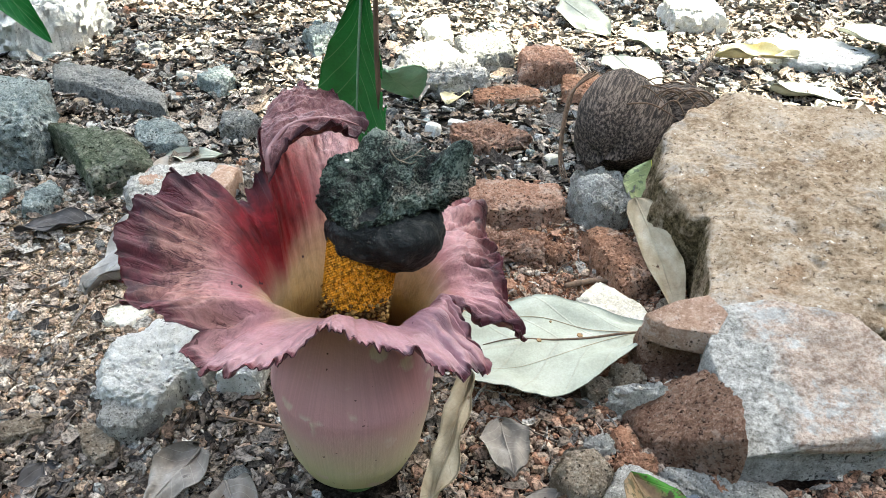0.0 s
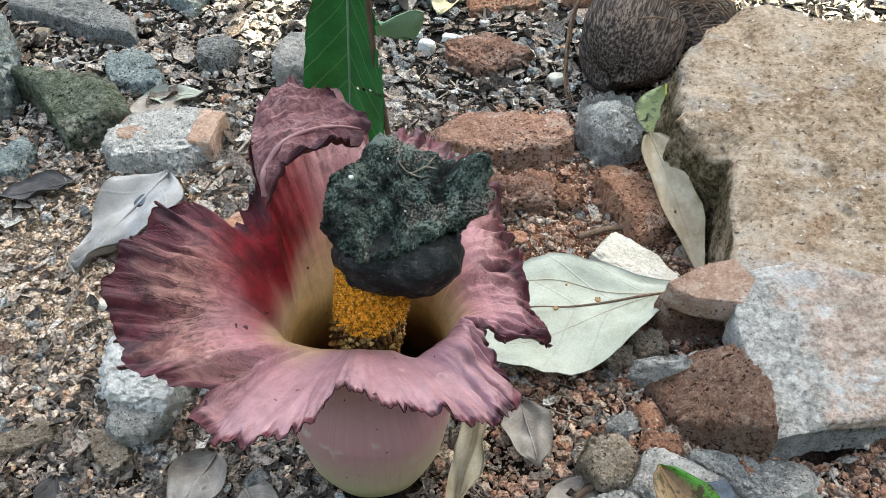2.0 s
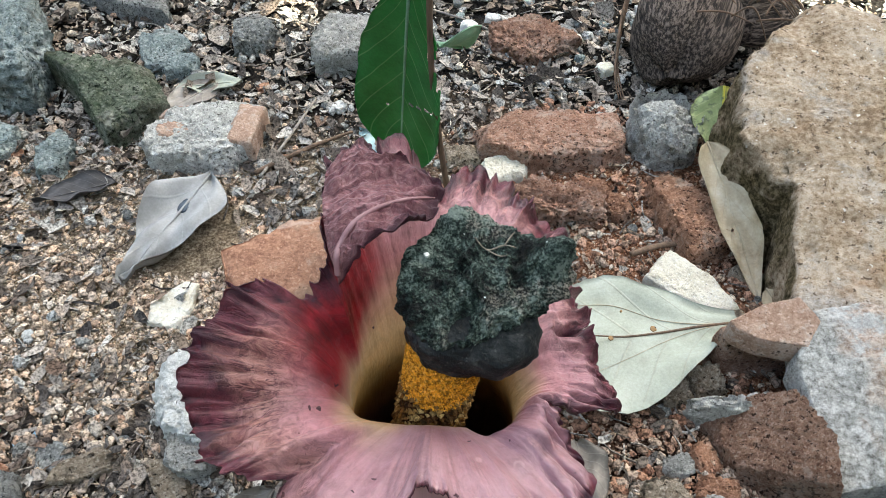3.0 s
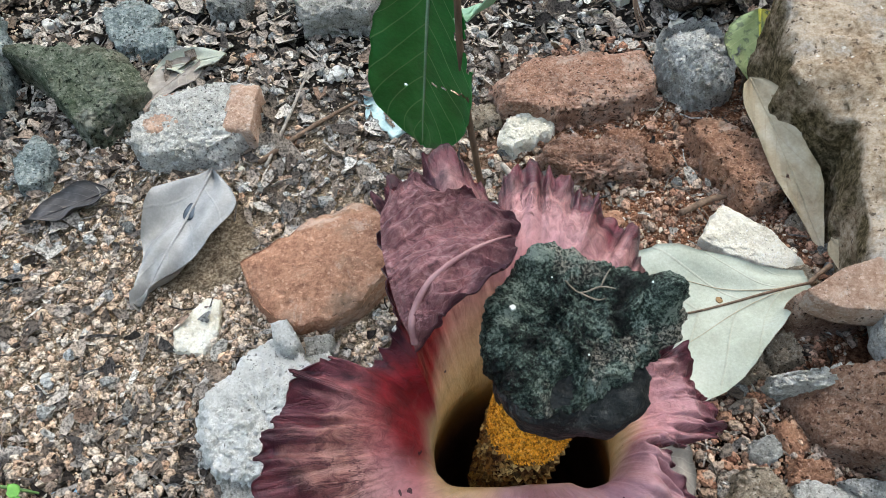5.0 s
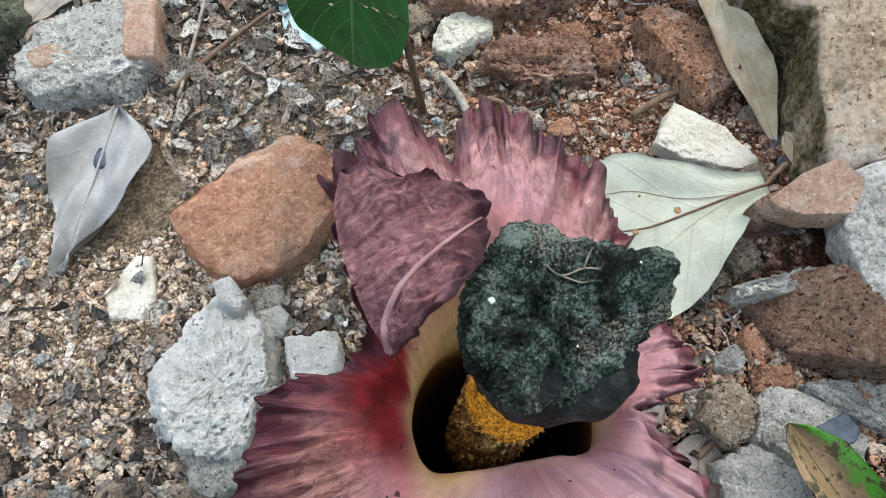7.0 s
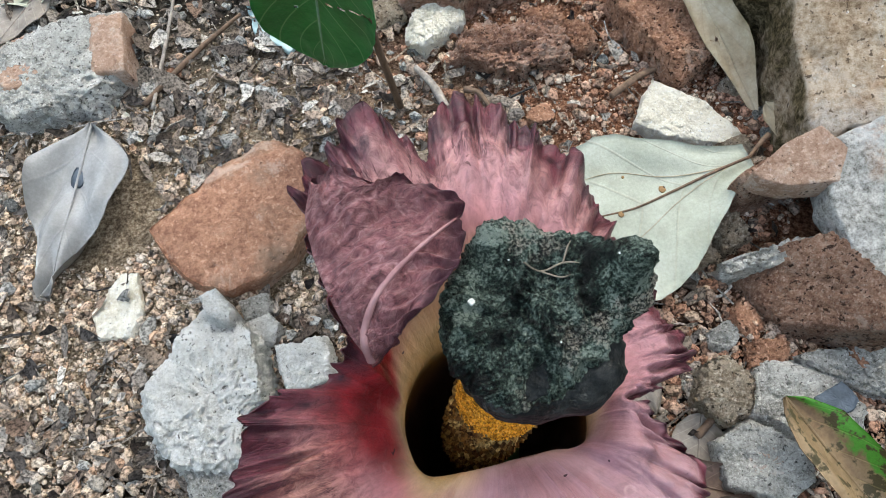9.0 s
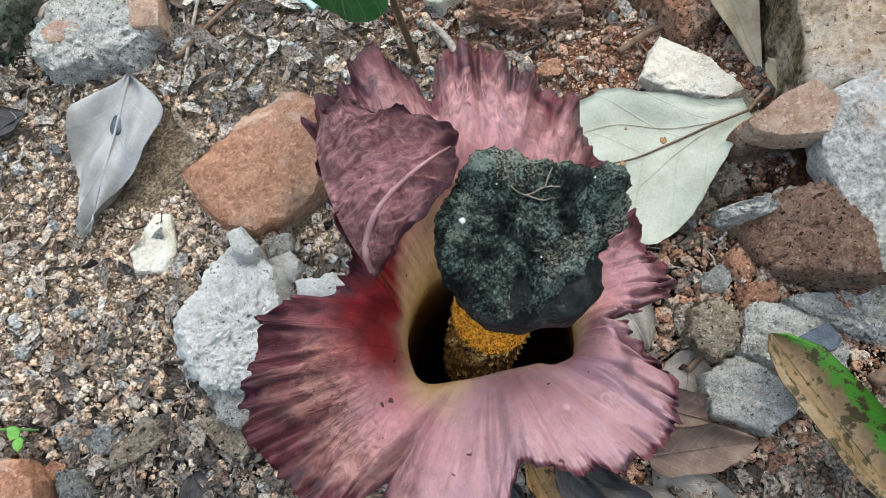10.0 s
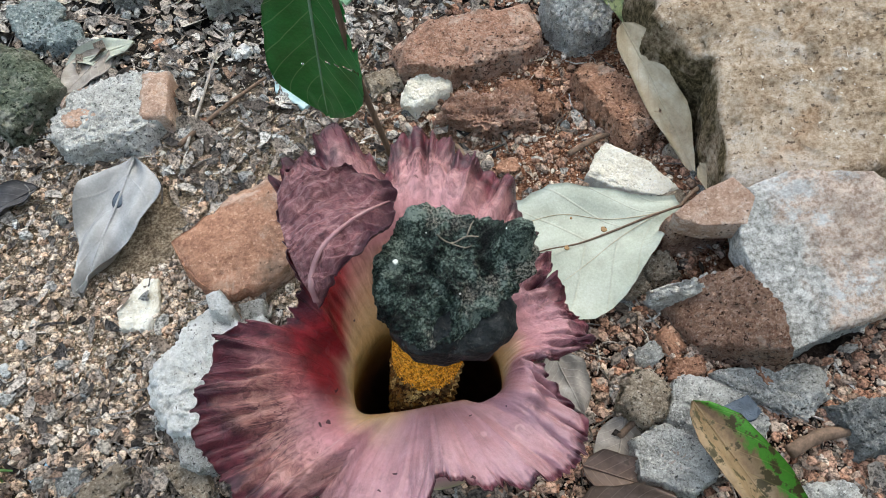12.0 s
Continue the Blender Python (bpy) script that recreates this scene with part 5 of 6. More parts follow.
thing("stake", tube([(0.66, 1.02, -0.01), (0.69, 1.05, 0.2), (0.73, 1.08, 0.5)], [0.022, 0.021, 0.019], bark("bark_pale", (0.2, 0.2, 0.14), (0.42, 0.42, 0.32), 60), 12, wob=0.1), (0, 0, 0), "greenish-grey young trunk past the block", "trunk")

# ---- the flower ----
flower = tagged(new("giant_arum_flower"), "rose and wine-red arum flower with a wilted black knob", "flower")
AX = Vector((-0.032, 0.262))
flower.location = (AX.x, AX.y, 0.0)

# edge of the limb by bearing: degrees, reach, height; control reach, control height
LIMB = (
    (3, 0.082, 0.096, 0.046, 0.134), (10, 0.080, 0.094, 0.045, 0.136), (16, 0.078, 0.098, 0.044, 0.138), (23, 0.073, 0.107, 0.044, 0.142), (32, 0.082, 0.107, 0.047, 0.143), (45, 0.095, 0.107, 0.051, 0.145),
    (56, 0.107, 0.112, 0.056, 0.150), (66, 0.108, 0.126, 0.058, 0.156), (73, 0.122, 0.118, 0.060, 0.160), (80, 0.124, 0.124, 0.062, 0.162), (85, 0.112, 0.134, 0.060, 0.162), (88.5, 0.088, 0.140, 0.060, 0.160),
    (92, 0.102, 0.146, 0.060, 0.162), (100, 0.103, 0.155, 0.058, 0.164), (108, 0.100, 0.158, 0.056, 0.162), (114, 0.092, 0.166, 0.054, 0.160), (120, 0.082, 0.172, 0.052, 0.160), (126, 0.072, 0.176, 0.048, 0.156),
    (134, 0.061, 0.177, 0.044, 0.150), (142, 0.052, 0.175, 0.040, 0.146), (150, 0.045, 0.170, 0.036, 0.140), (156, 0.043, 0.160, 0.033, 0.136), (161, 0.055, 0.152, 0.033, 0.140), (168, 0.066, 0.168, 0.034, 0.146), (175, 0.073, 0.171, 0.032, 0.144),
    (184, 0.081, 0.167, 0.030, 0.140), (192, 0.086, 0.160, 0.032, 0.138), (201, 0.092, 0.152, 0.034, 0.136), (210, 0.092, 0.144, 0.036, 0.138), (216, 0.086, 0.142, 0.036, 0.142), (220, 0.080, 0.142, 0.032, 0.146), (223.5, 0.070, 0.128, 0.024, 0.148), (227, 0.080, 0.126, 0.016, 0.152),
    (234, 0.082, 0.127, 0.006, 0.158), (242, 0.080, 0.126, 0.000, 0.160), (251, 0.074, 0.129, -0.006, 0.160), (258, 0.066, 0.134, -0.008, 0.160), (265, 0.056, 0.138, -0.009, 0.156), (273, 0.057, 0.139, -0.008, 0.157), (285, 0.067, 0.138, -0.002, 0.160),
    (297, 0.072, 0.133, 0.008, 0.158), (306, 0.077, 0.124, 0.016, 0.156), (315, 0.078, 0.116, 0.026, 0.152), (323, 0.074, 0.111, 0.032, 0.150), (331, 0.068, 0.110, 0.034, 0.146), (339, 0.057, 0.116, 0.036, 0.140), (345, 0.050, 0.124, 0.038, 0.134), (351, 0.060, 0.114, 0.040, 0.134), (357, 0.078, 0.098, 0.044, 0.134),
)


def limb(deg):
    deg %= 360
    n = len(LIMB)
    for i in range(n):
        a, b = LIMB[i], LIMB[(i + 1) % n]
        hi = b[0] if i + 1 < n else 360 + b[0]
        if i + 1 == n and deg < b[0]:
            deg += 360
        if a[0] <= deg < hi:
            t = (deg - a[0]) / (hi - a[0])
            t = t * t * (3 - 2 * t)
            return [a[k] * (1 - t) + b[k] * t for k in range(1, 5)]


TUBE = ((0.006, 0.010), (0.018, 0.013), (0.026, 0.020), (0.0315, 0.033), (0.035, 0.052), (0.0372, 0.072))


def ease(a, b, x):
    x = max(0.0, min(1.0, (x - a) / (b - a)))
    return x * x * (3 - 2 * x)


def front(deg):
    """1 over the smooth front lip, 0 round the sides and back."""
    return ease(203, 228, deg) * (1 - ease(303, 326, deg))


def mouth(deg):
    """Edge of the throat: round at the back, drawn straight across the front."""
    a = radians(deg)
    r = 0.0340
    d = math.sin(a) + 0.06 * math.cos(a)
    if d < -0.1:
        line = -0.0178 / d
        r = (r ** -14 + line ** -14) ** (-1 / 14)
    return r, 0.094 + 0.020 * ease(186, 204, deg) * (1 - ease(303, 326, deg))


# sunken folds (bearing, half width, depth, start, slant) and tears in the rim (bearing, half width, depth)
fr = random.Random(23)
FOLDS, TEARS = [], []
for lo, hi, n, d0, d1 in ((163, 236, 15, 0.001, 0.0075), (236, 328, 9, 0.0006, 0.0024), (328, 372, 9, 0.002, 0.007), (12, 88, 14, 0.001, 0.0055), (88, 128, 8, 0.001, 0.006)):
    for _ in range(n):
        FOLDS.append((fr.uniform(lo, hi) % 360, fr.uniform(0.5, 2.4), fr.uniform(d0, d1), fr.uniform(0.3, 0.8), fr.gauss(0, 9)))
for lo, hi, n, d0, d1 in ((163, 236, 12, 0.008, 0.025), (236, 300, 16, 0.01, 0.045), (300, 335, 7, 0.01, 0.03), (335, 372, 7, 0.03, 0.10), (12, 88, 9, 0.008, 0.03), (88, 125, 5, 0.006, 0.02)):
    for _ in range(n):
        TEARS.append((fr.uniform(lo, hi) % 360, fr.uniform(0.6, 1.8), fr.uniform(d0, d1)))


def apart(a, b):
    return (a - b + 180) % 360 - 180


def spathe_point(deg, s):
    """A place on the spathe: s from the foot of the tube (0) to the rim (1); the limb starts at 0.42."""
    a = radians(deg)
    r0, z0 = mouth(deg)
    if s < 0.42:
        q = s / 0.42 * len(TUBE)
        i = min(int(q), len(TUBE) - 1)
        t = q - i
        hi = TUBE[i + 1] if i + 1 < len(TUBE) else (r0, z0)
        r, z = (TUBE[i][k] * (1 - t) + hi[k] * t for k in (0, 1))
        r *= 1 + 0.012 * noise.noise(Vector((math.cos(a) * 2, math.sin(a) * 2, s * 3)))
        return Vector((r * math.cos(a) - 0.001, r * math.sin(a) + 0.002, z))
    t = (s - 0.42) / 0.58
    R, Z, r1, z1 = limb(deg)
    seedp = Vector((math.cos(a) * 3, math.sin(a) * 3, 0))
    fw = front(deg)
    R *= 1 + 0.02 * noise.noise(seedp * 2.3) + 0.022 * noise.noise(seedp * 5) + 0.014 * noise.noise(seedp * 9) + 0.006 * noise.noise(seedp * 22) + 0.003 * noise.noise(seedp * 45)
    for d, w, k in TEARS:
        q = abs(apart(deg, d))
        if q < w:
            R *= 1 - k * (1 - q / w)
    r1 += ((r0 * 0.58 + R * 0.42) - r1) * fw
    z1 += ((z0 * 0.55 + Z * 0.45) + 0.007 - z1) * fw
    r = (1 - t) ** 2 * r0 + 2 * t * (1 - t) * r1 + t * t * R
    z = (1 - t) ** 2 * z0 + 2 * t * (1 - t) * z1 + t * t * Z
    e = t * t * t
    calm = 1.0 - 0.75 * fw
    fold = 0.9 * noise.noise(seedp * 1.3 + Vector((0, 0, t))) + 0.7 * calm * noise.noise(seedp * 2.6 + Vector((4, 0, t * 2)))
    crimp = noise.noise(seedp * 4.2 + Vector((9, 0, t * 2))) + 0.55 * calm * noise.noise(seedp * 8.5 + Vector((2, 5, t * 2)))
    at = Vector((r * math.cos(a), r * math.sin(a), z))
    crush = 0.9 * noise.noise(at * 60) + 0.8 * (0.3 - abs(noise.noise(at * 110))) + 0.5 * noise.noise(at * 190)
    dip = 0.0
    for d, w, k, st, sl in FOLDS:
        q = apart(deg, d + sl * (1 - t))
        if abs(q) < 2.6 * w:
            dip += k * math.exp(-(q / w) ** 2) * ease(st, 0.92, t) * (1 - 0.65 * ease(0.86, 1.0, t))
    z += 0.0085 * e * fold * (0.4 + 0.6 * calm) + 0.0085 * (0.3 + 0.7 * calm) * t ** 5 * crimp + 0.0034 * crush * t * (0.2 + 0.8 * calm) - 0.75 * dip
    r += 0.0045 * e * noise.noise(seedp * 3.5 + Vector((3, 3, t * 2))) + 0.0022 * t ** 6 * crimp * calm + 0.0026 * crush * t * calm - 0.35 * dip * calm
    frill = noise.noise(seedp * 13 + Vector((0, 0, t * 4))) + 0.5 * noise.noise(seedp * 27 + Vector((0, 0, t * 6)))
    z += 0.0030 * ease(0.84, 1.0, t) * frill
    r += 0.0018 * ease(0.85, 1.0, t) * (1 - 0.5 * fw) * noise.noise(seedp * 15 + Vector((3, 0, t * 4)))
    twist = radians(3) * e * calm * noise.noise(seedp * 4 + Vector((1, 7, 0)))
    return Vector((r * math.cos(a + twist) - 0.001, r * math.sin(a + twist) + 0.002, z))


def spathe():
    nu, nv = 1000, 70
    pts, uv = [], []
    for i in range(nu + 1):
        deg = 360 * i / nu
        for j in range(nv):
            s = 1 - (1 - j / (nv - 1)) ** 1.25
            pts.append(spathe_point(deg, s))
            uv.append((i / nu, s))
    inner = sheet(pts, nu + 1, nv)
    # normals by neighbours give the skin its thickness
    outp = []
    for i in range(nu + 1):
        for j in range(nv):
            a, b = pts[((i + 1) % nu) * nv + j], pts[((i - 1) % nu) * nv + j]
            c, d = pts[i * nv + min(j + 1, nv - 1)], pts[i * nv + max(j - 1, 0)]
            n = (a - b).cross(c - d)
            n = n.normalized() if n.length > 1e-12 else Vector((0, 0, 1))
            s = uv[i * nv + j][1]
            outp.append(pts[i * nv + j] + n * (0.0018 * (1 - s) + 0.0005))
    n = len(pts)
    faces = [tuple(reversed(q)) for q in inner] + [tuple(n + k for k in q) for q in inner]
    rim = [(i * nv + nv - 1, (i + 1) * nv + nv - 1, n + (i + 1) * nv + nv - 1, n + i * nv + nv - 1) for i in range(nu)]
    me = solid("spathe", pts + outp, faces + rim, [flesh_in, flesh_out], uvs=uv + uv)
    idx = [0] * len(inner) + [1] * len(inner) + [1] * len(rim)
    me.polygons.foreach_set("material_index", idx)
    return me


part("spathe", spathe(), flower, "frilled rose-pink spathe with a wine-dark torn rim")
part("flower_stalk", tube([(0, 0, -0.02), (0, 0.001, 0.0), (0, 0.002, 0.013)], [0.010, 0.0105, 0.012], stem_green, 20), flower, "short pale green stalk")


# the withered tip of the spathe, folded inwards: from its fold line to its free margin
FOLD = [Vector(p) for p in ((-0.040, 0.074, 0.172), (-0.0425, 0.062, 0.179), (-0.0435, 0.048, 0.180), (-0.042, 0.034, 0.178), (-0.0395, 0.023, 0.173), (-0.036, 0.015, 0.166))]
FREE = [Vector(p) for p in ((-0.040, 0.074, 0.172), (-0.030, 0.069, 0.185), (-0.019, 0.061, 0.188), (-0.007, 0.061, 0.184), (0.003, 0.052, 0.176), (0.000, 0.041, 0.177), (-0.008, 0.028, 0.181), (-0.018, 0.018, 0.182), (-0.028, 0.015, 0.177), (-0.036, 0.015, 0.166))]


def along(line, t):
    q = min(t, 0.9999) * (len(line) - 1)
    i = int(q)
    a, b, c, d = line[max(i - 1, 0)], line[i], line[i + 1], line[min(i + 2, len(line) - 1)]
    t = q - i
    return 0.5 * ((2 * b) + (c - a) * t + (2 * a - 5 * b + 4 * c - d) * t * t + (3 * b - a - 3 * c + d) * t ** 3)


def flap_point(s, t):
    p = along(FOLD, s).lerp(along(FREE, s), t)
    swell = math.sin(math.pi * min(1, t * 1.05)) * math.sin(math.pi * s) ** 0.7
    p.z += 0.0065 * swell * (1 - 0.5 * t)
    q = p * 60
    # creases fan out from the foot of the fold towards the margin
    fan = s * 7 + 2.0 * t * (1 - s) + 0.5 * noise.noise(q * 0.7)
    sharp = noise.noise(Vector((fan, t * 1.6, 4.0))) * 0.0042 + (0.3 - abs(noise.noise(Vector((fan * 2.7, t * 2.5, 1))))) * 0.0030 + noise.noise(Vector((fan * 6, t * 4, 7))) * 0.0010
    p.z += 1.7 * sharp * (0.25 + t) + 0.0016 * noise.noise(q * 2.2) + (0.25 - abs(noise.noise(q * 4.5))) * 0.0014 + 0.0055 * t ** 4 * noise.noise(Vector((s * 11, 2, 0))) + 0.003 * t ** 5 * noise.noise(Vector((s * 26, 5, 0)))
    out = (along(FREE, s) - along(FOLD, s))
    if out.length > 1e-6:
        along_edge = (along(FREE, min(1, s + 0.02)) - along(FREE, max(0, s - 0.02))).normalized()
        p += along_edge * t ** 2 * 0.004 * noise.noise(Vector((s * 9, t * 3, 8)))
        p.z -= 0.010 * t ** 4 * max(0.0, noise.noise(Vector((s * 8, 4, 2)))) * math.sin(math.pi * s)
        p += out.normalized() * t ** 3 * (0.005 * noise.noise(Vector((s * 7, 0, 5))) + 0.0030 * noise.noise(Vector((s * 19, 3, 1))) + 0.0012 * noise.noise(Vector((s * 40, 3, 1))))
    return p


nu, nv = 200, 90
top = [flap_point(i / (nu - 1), j / (nv - 1)) for i in range(nu) for j in range(nv)]
fuv = [(i / (nu - 1), j / (nv - 1)) for i in range(nu) for j in range(nv)]
ff = sheet(top, nu, nv)
low = [p - Vector((0, 0, 0.0009)) for p in top]
nn = len(top)
rim = [(i * nv + nv - 1, (i + 1) * nv + nv - 1, nn + (i + 1) * nv + nv - 1, nn + i * nv + nv - 1) for i in range(nu - 1)]
flap = part("spathe_flap", solid("spathe_flap", top + low, [tuple(reversed(q)) for q in ff] + [tuple(nn + k for k in q) for q in ff] + rim, flesh_flap, uvs=fuv + fuv), flower, "withered mauve tip of the spathe folded inwards")
vein = [flap_point(s, t) + Vector((0, 0, 0.0003)) for s, t in ((0.985, 0.5), (0.95, 0.25), (0.88, 0.20), (0.78, 0.25), (0.68, 0.38), (0.60, 0.58), (0.54, 0.78), (0.50, 0.97))]
part("vein", tube(vein, [0.0012, 0.0014, 0.0014, 0.0012, 0.0010, 0.0008, 0.0006, 0.0003], plain("vein_rose", (0.24, 0.115, 0.12), (0.34, 0.19, 0.19), 0.5), 8), flap, "raised pale rose vein")

LEAN = [Vector(p) for p in ((-0.010, 0.004, 0.02), (-0.006, 0.005, 0.065), (0.001, 0.006, 0.11), (0.007, 0.007, 0.150))]   # line of the leaning spadix


def lean_at(z):
    for a, b in zip(LEAN, LEAN[1:]):
        if z <= b.z:
            break
    return a.lerp(b, (z - a.z) / (b.z - a.z))


def bumps(name, z0, z1, r0, r1, size, count, material, seed, spread=0.2):
    """A column set with close-packed little knobs: one mesh of many islands."""
    r = random.Random(seed)
    verts, faces = [], []
    gold = math.pi * (3 - math.sqrt(5))
    tmpl = [Vector(p).normalized() for p in ((1, 0, 0), (0.2, 0.9, 0.3), (0.2, -0.9, 0.3), (0.2, 0.1, -0.95), (0.25, -0.2, 0.95), (0.1, 0.75, -0.6), (0.1, -0.7, -0.65))]
    fc = [(0, 1, 4), (0, 4, 2), (0, 2, 6), (0, 6, 3), (0, 3, 5), (0, 5, 1)]
    for i in range(count):
        t = (i + 0.5) / count
        a = i * gold
        rad = r0 * (1 - t) + r1 * t
        z = z0 + (z1 - z0) * t
        d = Vector((math.cos(a), math.sin(a), 0))
        s = size * r.uniform(1 - spread, 1 + spread)
        base = len(verts)
        side = Vector((-d.y, d.x, 0))
        for q in tmpl:
            verts.append(Vector((lean_at(z).x, lean_at(z).y, 0)) + d * (rad + q.x * s * 1.3 - s * 0.3) + side * q.y * s + Vector((0, 0, z + q.z * s)))
        faces += [tuple(base + k for k in f) for f in fc]
    return solid(name, verts, faces, material, smooth=False)


spadix = part("spadix_column", tube(LEAN, [0.0132, 0.0138, 0.0145, 0.0150], pistil_dark, 24), flower, "brown spadix column")
tagged(part("pollen_band", bumps("pollen_band", 0.113, 0.146, 0.0150, 0.0158, 0.0009, 2800, pollen, 3), spadix, "dense orange stamens"), kind="stuff")
tagged(part("pistil_band", bumps("pistil_band", 0.05, 0.117, 0.0140, 0.0150, 0.0017, 690, pistil, 4, 0.4), spadix, "brown and straw-coloured pistils"), kind="stuff")


def ring_value(table, deg):
    """Smooth value round a ring of (bearing, value) pairs."""
    deg %= 360
    for (a, p), (b, q) in zip(table, table[1:] + [(table[0][0] + 360, table[0][1])]):
        if a <= deg < b:
            t = (deg - a) / (b - a)
            t = t * t * (3 - 2 * t)
            return p * (1 - t) + q * t
    return table[0][1]


HAT = [(0, 0.0355), (14, 0.0340), (35, 0.0265), (52, 0.0205), (66, 0.0205), (82, 0.0250), (100, 0.0300), (110, 0.0305), (130, 0.0275), (146, 0.0265), (165, 0.0285), (180, 0.0310), (200, 0.0310), (217, 0.0305), (238, 0.0305), (255, 0.0285), (272, 0.0265), (300, 0.0225), (318, 0.0235), (335, 0.0285), (348, 0.0325)]
# lumps and hollows of the crown: place, spread, rise
LUMPS = ((0.029, 0.002, 0.009, 0.0110), (0.006, 0.006, 0.010, -0.0060), (-0.009, 0.022, 0.009, 0.0050), (0.009, 0.015, 0.006, 0.0035), (-0.010, -0.006, 0.010, 0.0045), (-0.012, 0.007, 0.006, -0.0055), (0.006, -0.010, 0.007, -0.0050), (-0.022, -0.021, 0.008, 0.0040), (-0.010, -0.020, 0.006, -0.0050), (0.017, 0.004, 0.006, -0.0040), (-0.022, 0.004, 0.007, 0.0035), (-0.020, -0.030, 0.011, -0.0070), (0.000, -0.024, 0.009, -0.0060), (0.020, -0.012, 0.008, -0.0060))


def lumpy(nu, nv, plan, up, down, seed, grit, tilt, material, lumps=(), square=0.62):
    """A closed crusted form: plan reach by bearing, height above and below its middle."""
    verts, sh = [], Vector((seed, seed * 0.3, 0))
    for i in range(nu):
        a = math.tau * i / nu
        R = plan(math.degrees(a))
        for j in range(nv):
            b = math.pi * j / (nv - 1)
            h = math.cos(b)
            r = R * math.sin(b) ** square
            p = Vector((r * math.cos(a), r * math.sin(a), up * h ** 0.8 if h > 0 else -down * (-h) ** 0.9))
            d = Vector((math.sin(b) * math.cos(a), math.sin(b) * math.sin(a), h))
            p.z += tilt[0] * p.x + tilt[1] * p.y
            if h > 0:
                for lx, ly, ls, lh in lumps:
                    p.z += lh * math.exp(-((p.x - lx) ** 2 + (p.y - ly) ** 2) / ls ** 2) * min(1, h * 3)
            q = p * 60 + sh
            w = Vector((0.6 * noise.noise(q * 1.7), 3 + 0.6 * noise.noise(q * 1.7 + Vector((5, 0, 0))), 0))
            m = noise.noise(q * 0.8) * 0.0040 * (0.3 + 0.7 * grit) + (0.22 - abs(noise.noise(q * 0.75 + w))) * 0.0095 * (0.15 + 0.85 * grit)
            m += (0.2 - abs(noise.noise(q * 1.6 + w))) * 0.0050 * grit + (abs(noise.noise(q * 4.6)) - 0.2) * 0.0014 * grit
            m += noise.noise(q * 9.5) * 0.0011 * grit + noise.noise(q * 21) * 0.0006 * grit + noise.noise(q * 40) * 0.0003 * grit
            verts.append(p + d * m)
    return solid("knob", verts, sheet(verts, nu, nv, True), material)


kb = part("knob", lumpy(380, 200, lambda a: 0.955 * ring_value(HAT, a), 0.0105, 0.0060, 2.0, 1.0, (0.12, 0.10), knob_skin, LUMPS), flower, "black-green wilted knob with mouldy wrinkled crust")
kb.matrix_local = pose(0.0170, 0.0170, 0.1615, 0, 0, 0)
SAG = [(0, 0.0265), (40, 0.0235), (90, 0.0200), (140, 0.0225), (180, 0.0245), (215, 0.0245), (250, 0.0225), (275, 0.0215), (300, 0.0260), (330, 0.0275)]
bulge = part("knob_bulge", lumpy(220, 130, lambda a: ring_value(SAG, a), 0.0125, 0.0195, 5.0, 0.22, (0.0, 0.0), knob_under, square=0.8), kb, "smooth dark sagging underside")
bulge.location = (-0.0035, -0.0080, -0.0140)



def crust(x, y):
    """The highest place of the knob's crust near a spot."""
    near = [v.co for v in kb.data.vertices if (v.co.x - x) ** 2 + (v.co.y - y) ** 2 < 0.0012 ** 2]
    return max(near, key=lambda q: q.z).copy() if near else Vector((x, y, 0.008))


fleck = plain("pale_fleck", (0.55, 0.56, 0.52), (0.75, 0.75, 0.7), 0.8, 300)
wisp = plain("dry_wisp", (0.13, 0.108, 0.08), (0.24, 0.2, 0.155), 0.9, 300)
for x, y, w in ((-0.0205, 0.005, 1.2), (-0.006, 0.013, 0.4), (0.023, 0.004, 0.45), (0.002, -0.013, 0.35)):
    part("fleck", solid("fleck", *chunk([(-w, w * 0.6), (w * 0.5, w), (w, -w * 0.3), (-w * 0.3, -w)], w * 0.0007, 71, steps=14, cuts=0, rough=0.06, sink=0.0002, tops=4, sides=2), fleck), kb, "pale fleck").location = crust(x, y)
for line in (((-0.002, 0.011), (0.003, 0.008), (0.008, 0.009), (0.013, 0.006)), ((0.003, 0.008), (0.006, 0.005), (0.010, 0.004)), ((0.008, 0.009), (0.011, 0.011), (0.014, 0.013))):
    pts = [crust(x, y) + Vector((0, 0, 0.0003)) for x, y in line]
    part("wisp", tube(pts, [0.00032] * (len(pts) - 1) + [0.00015], wisp, 6, wob=0.4), kb, "dry tan wisp of fibre")

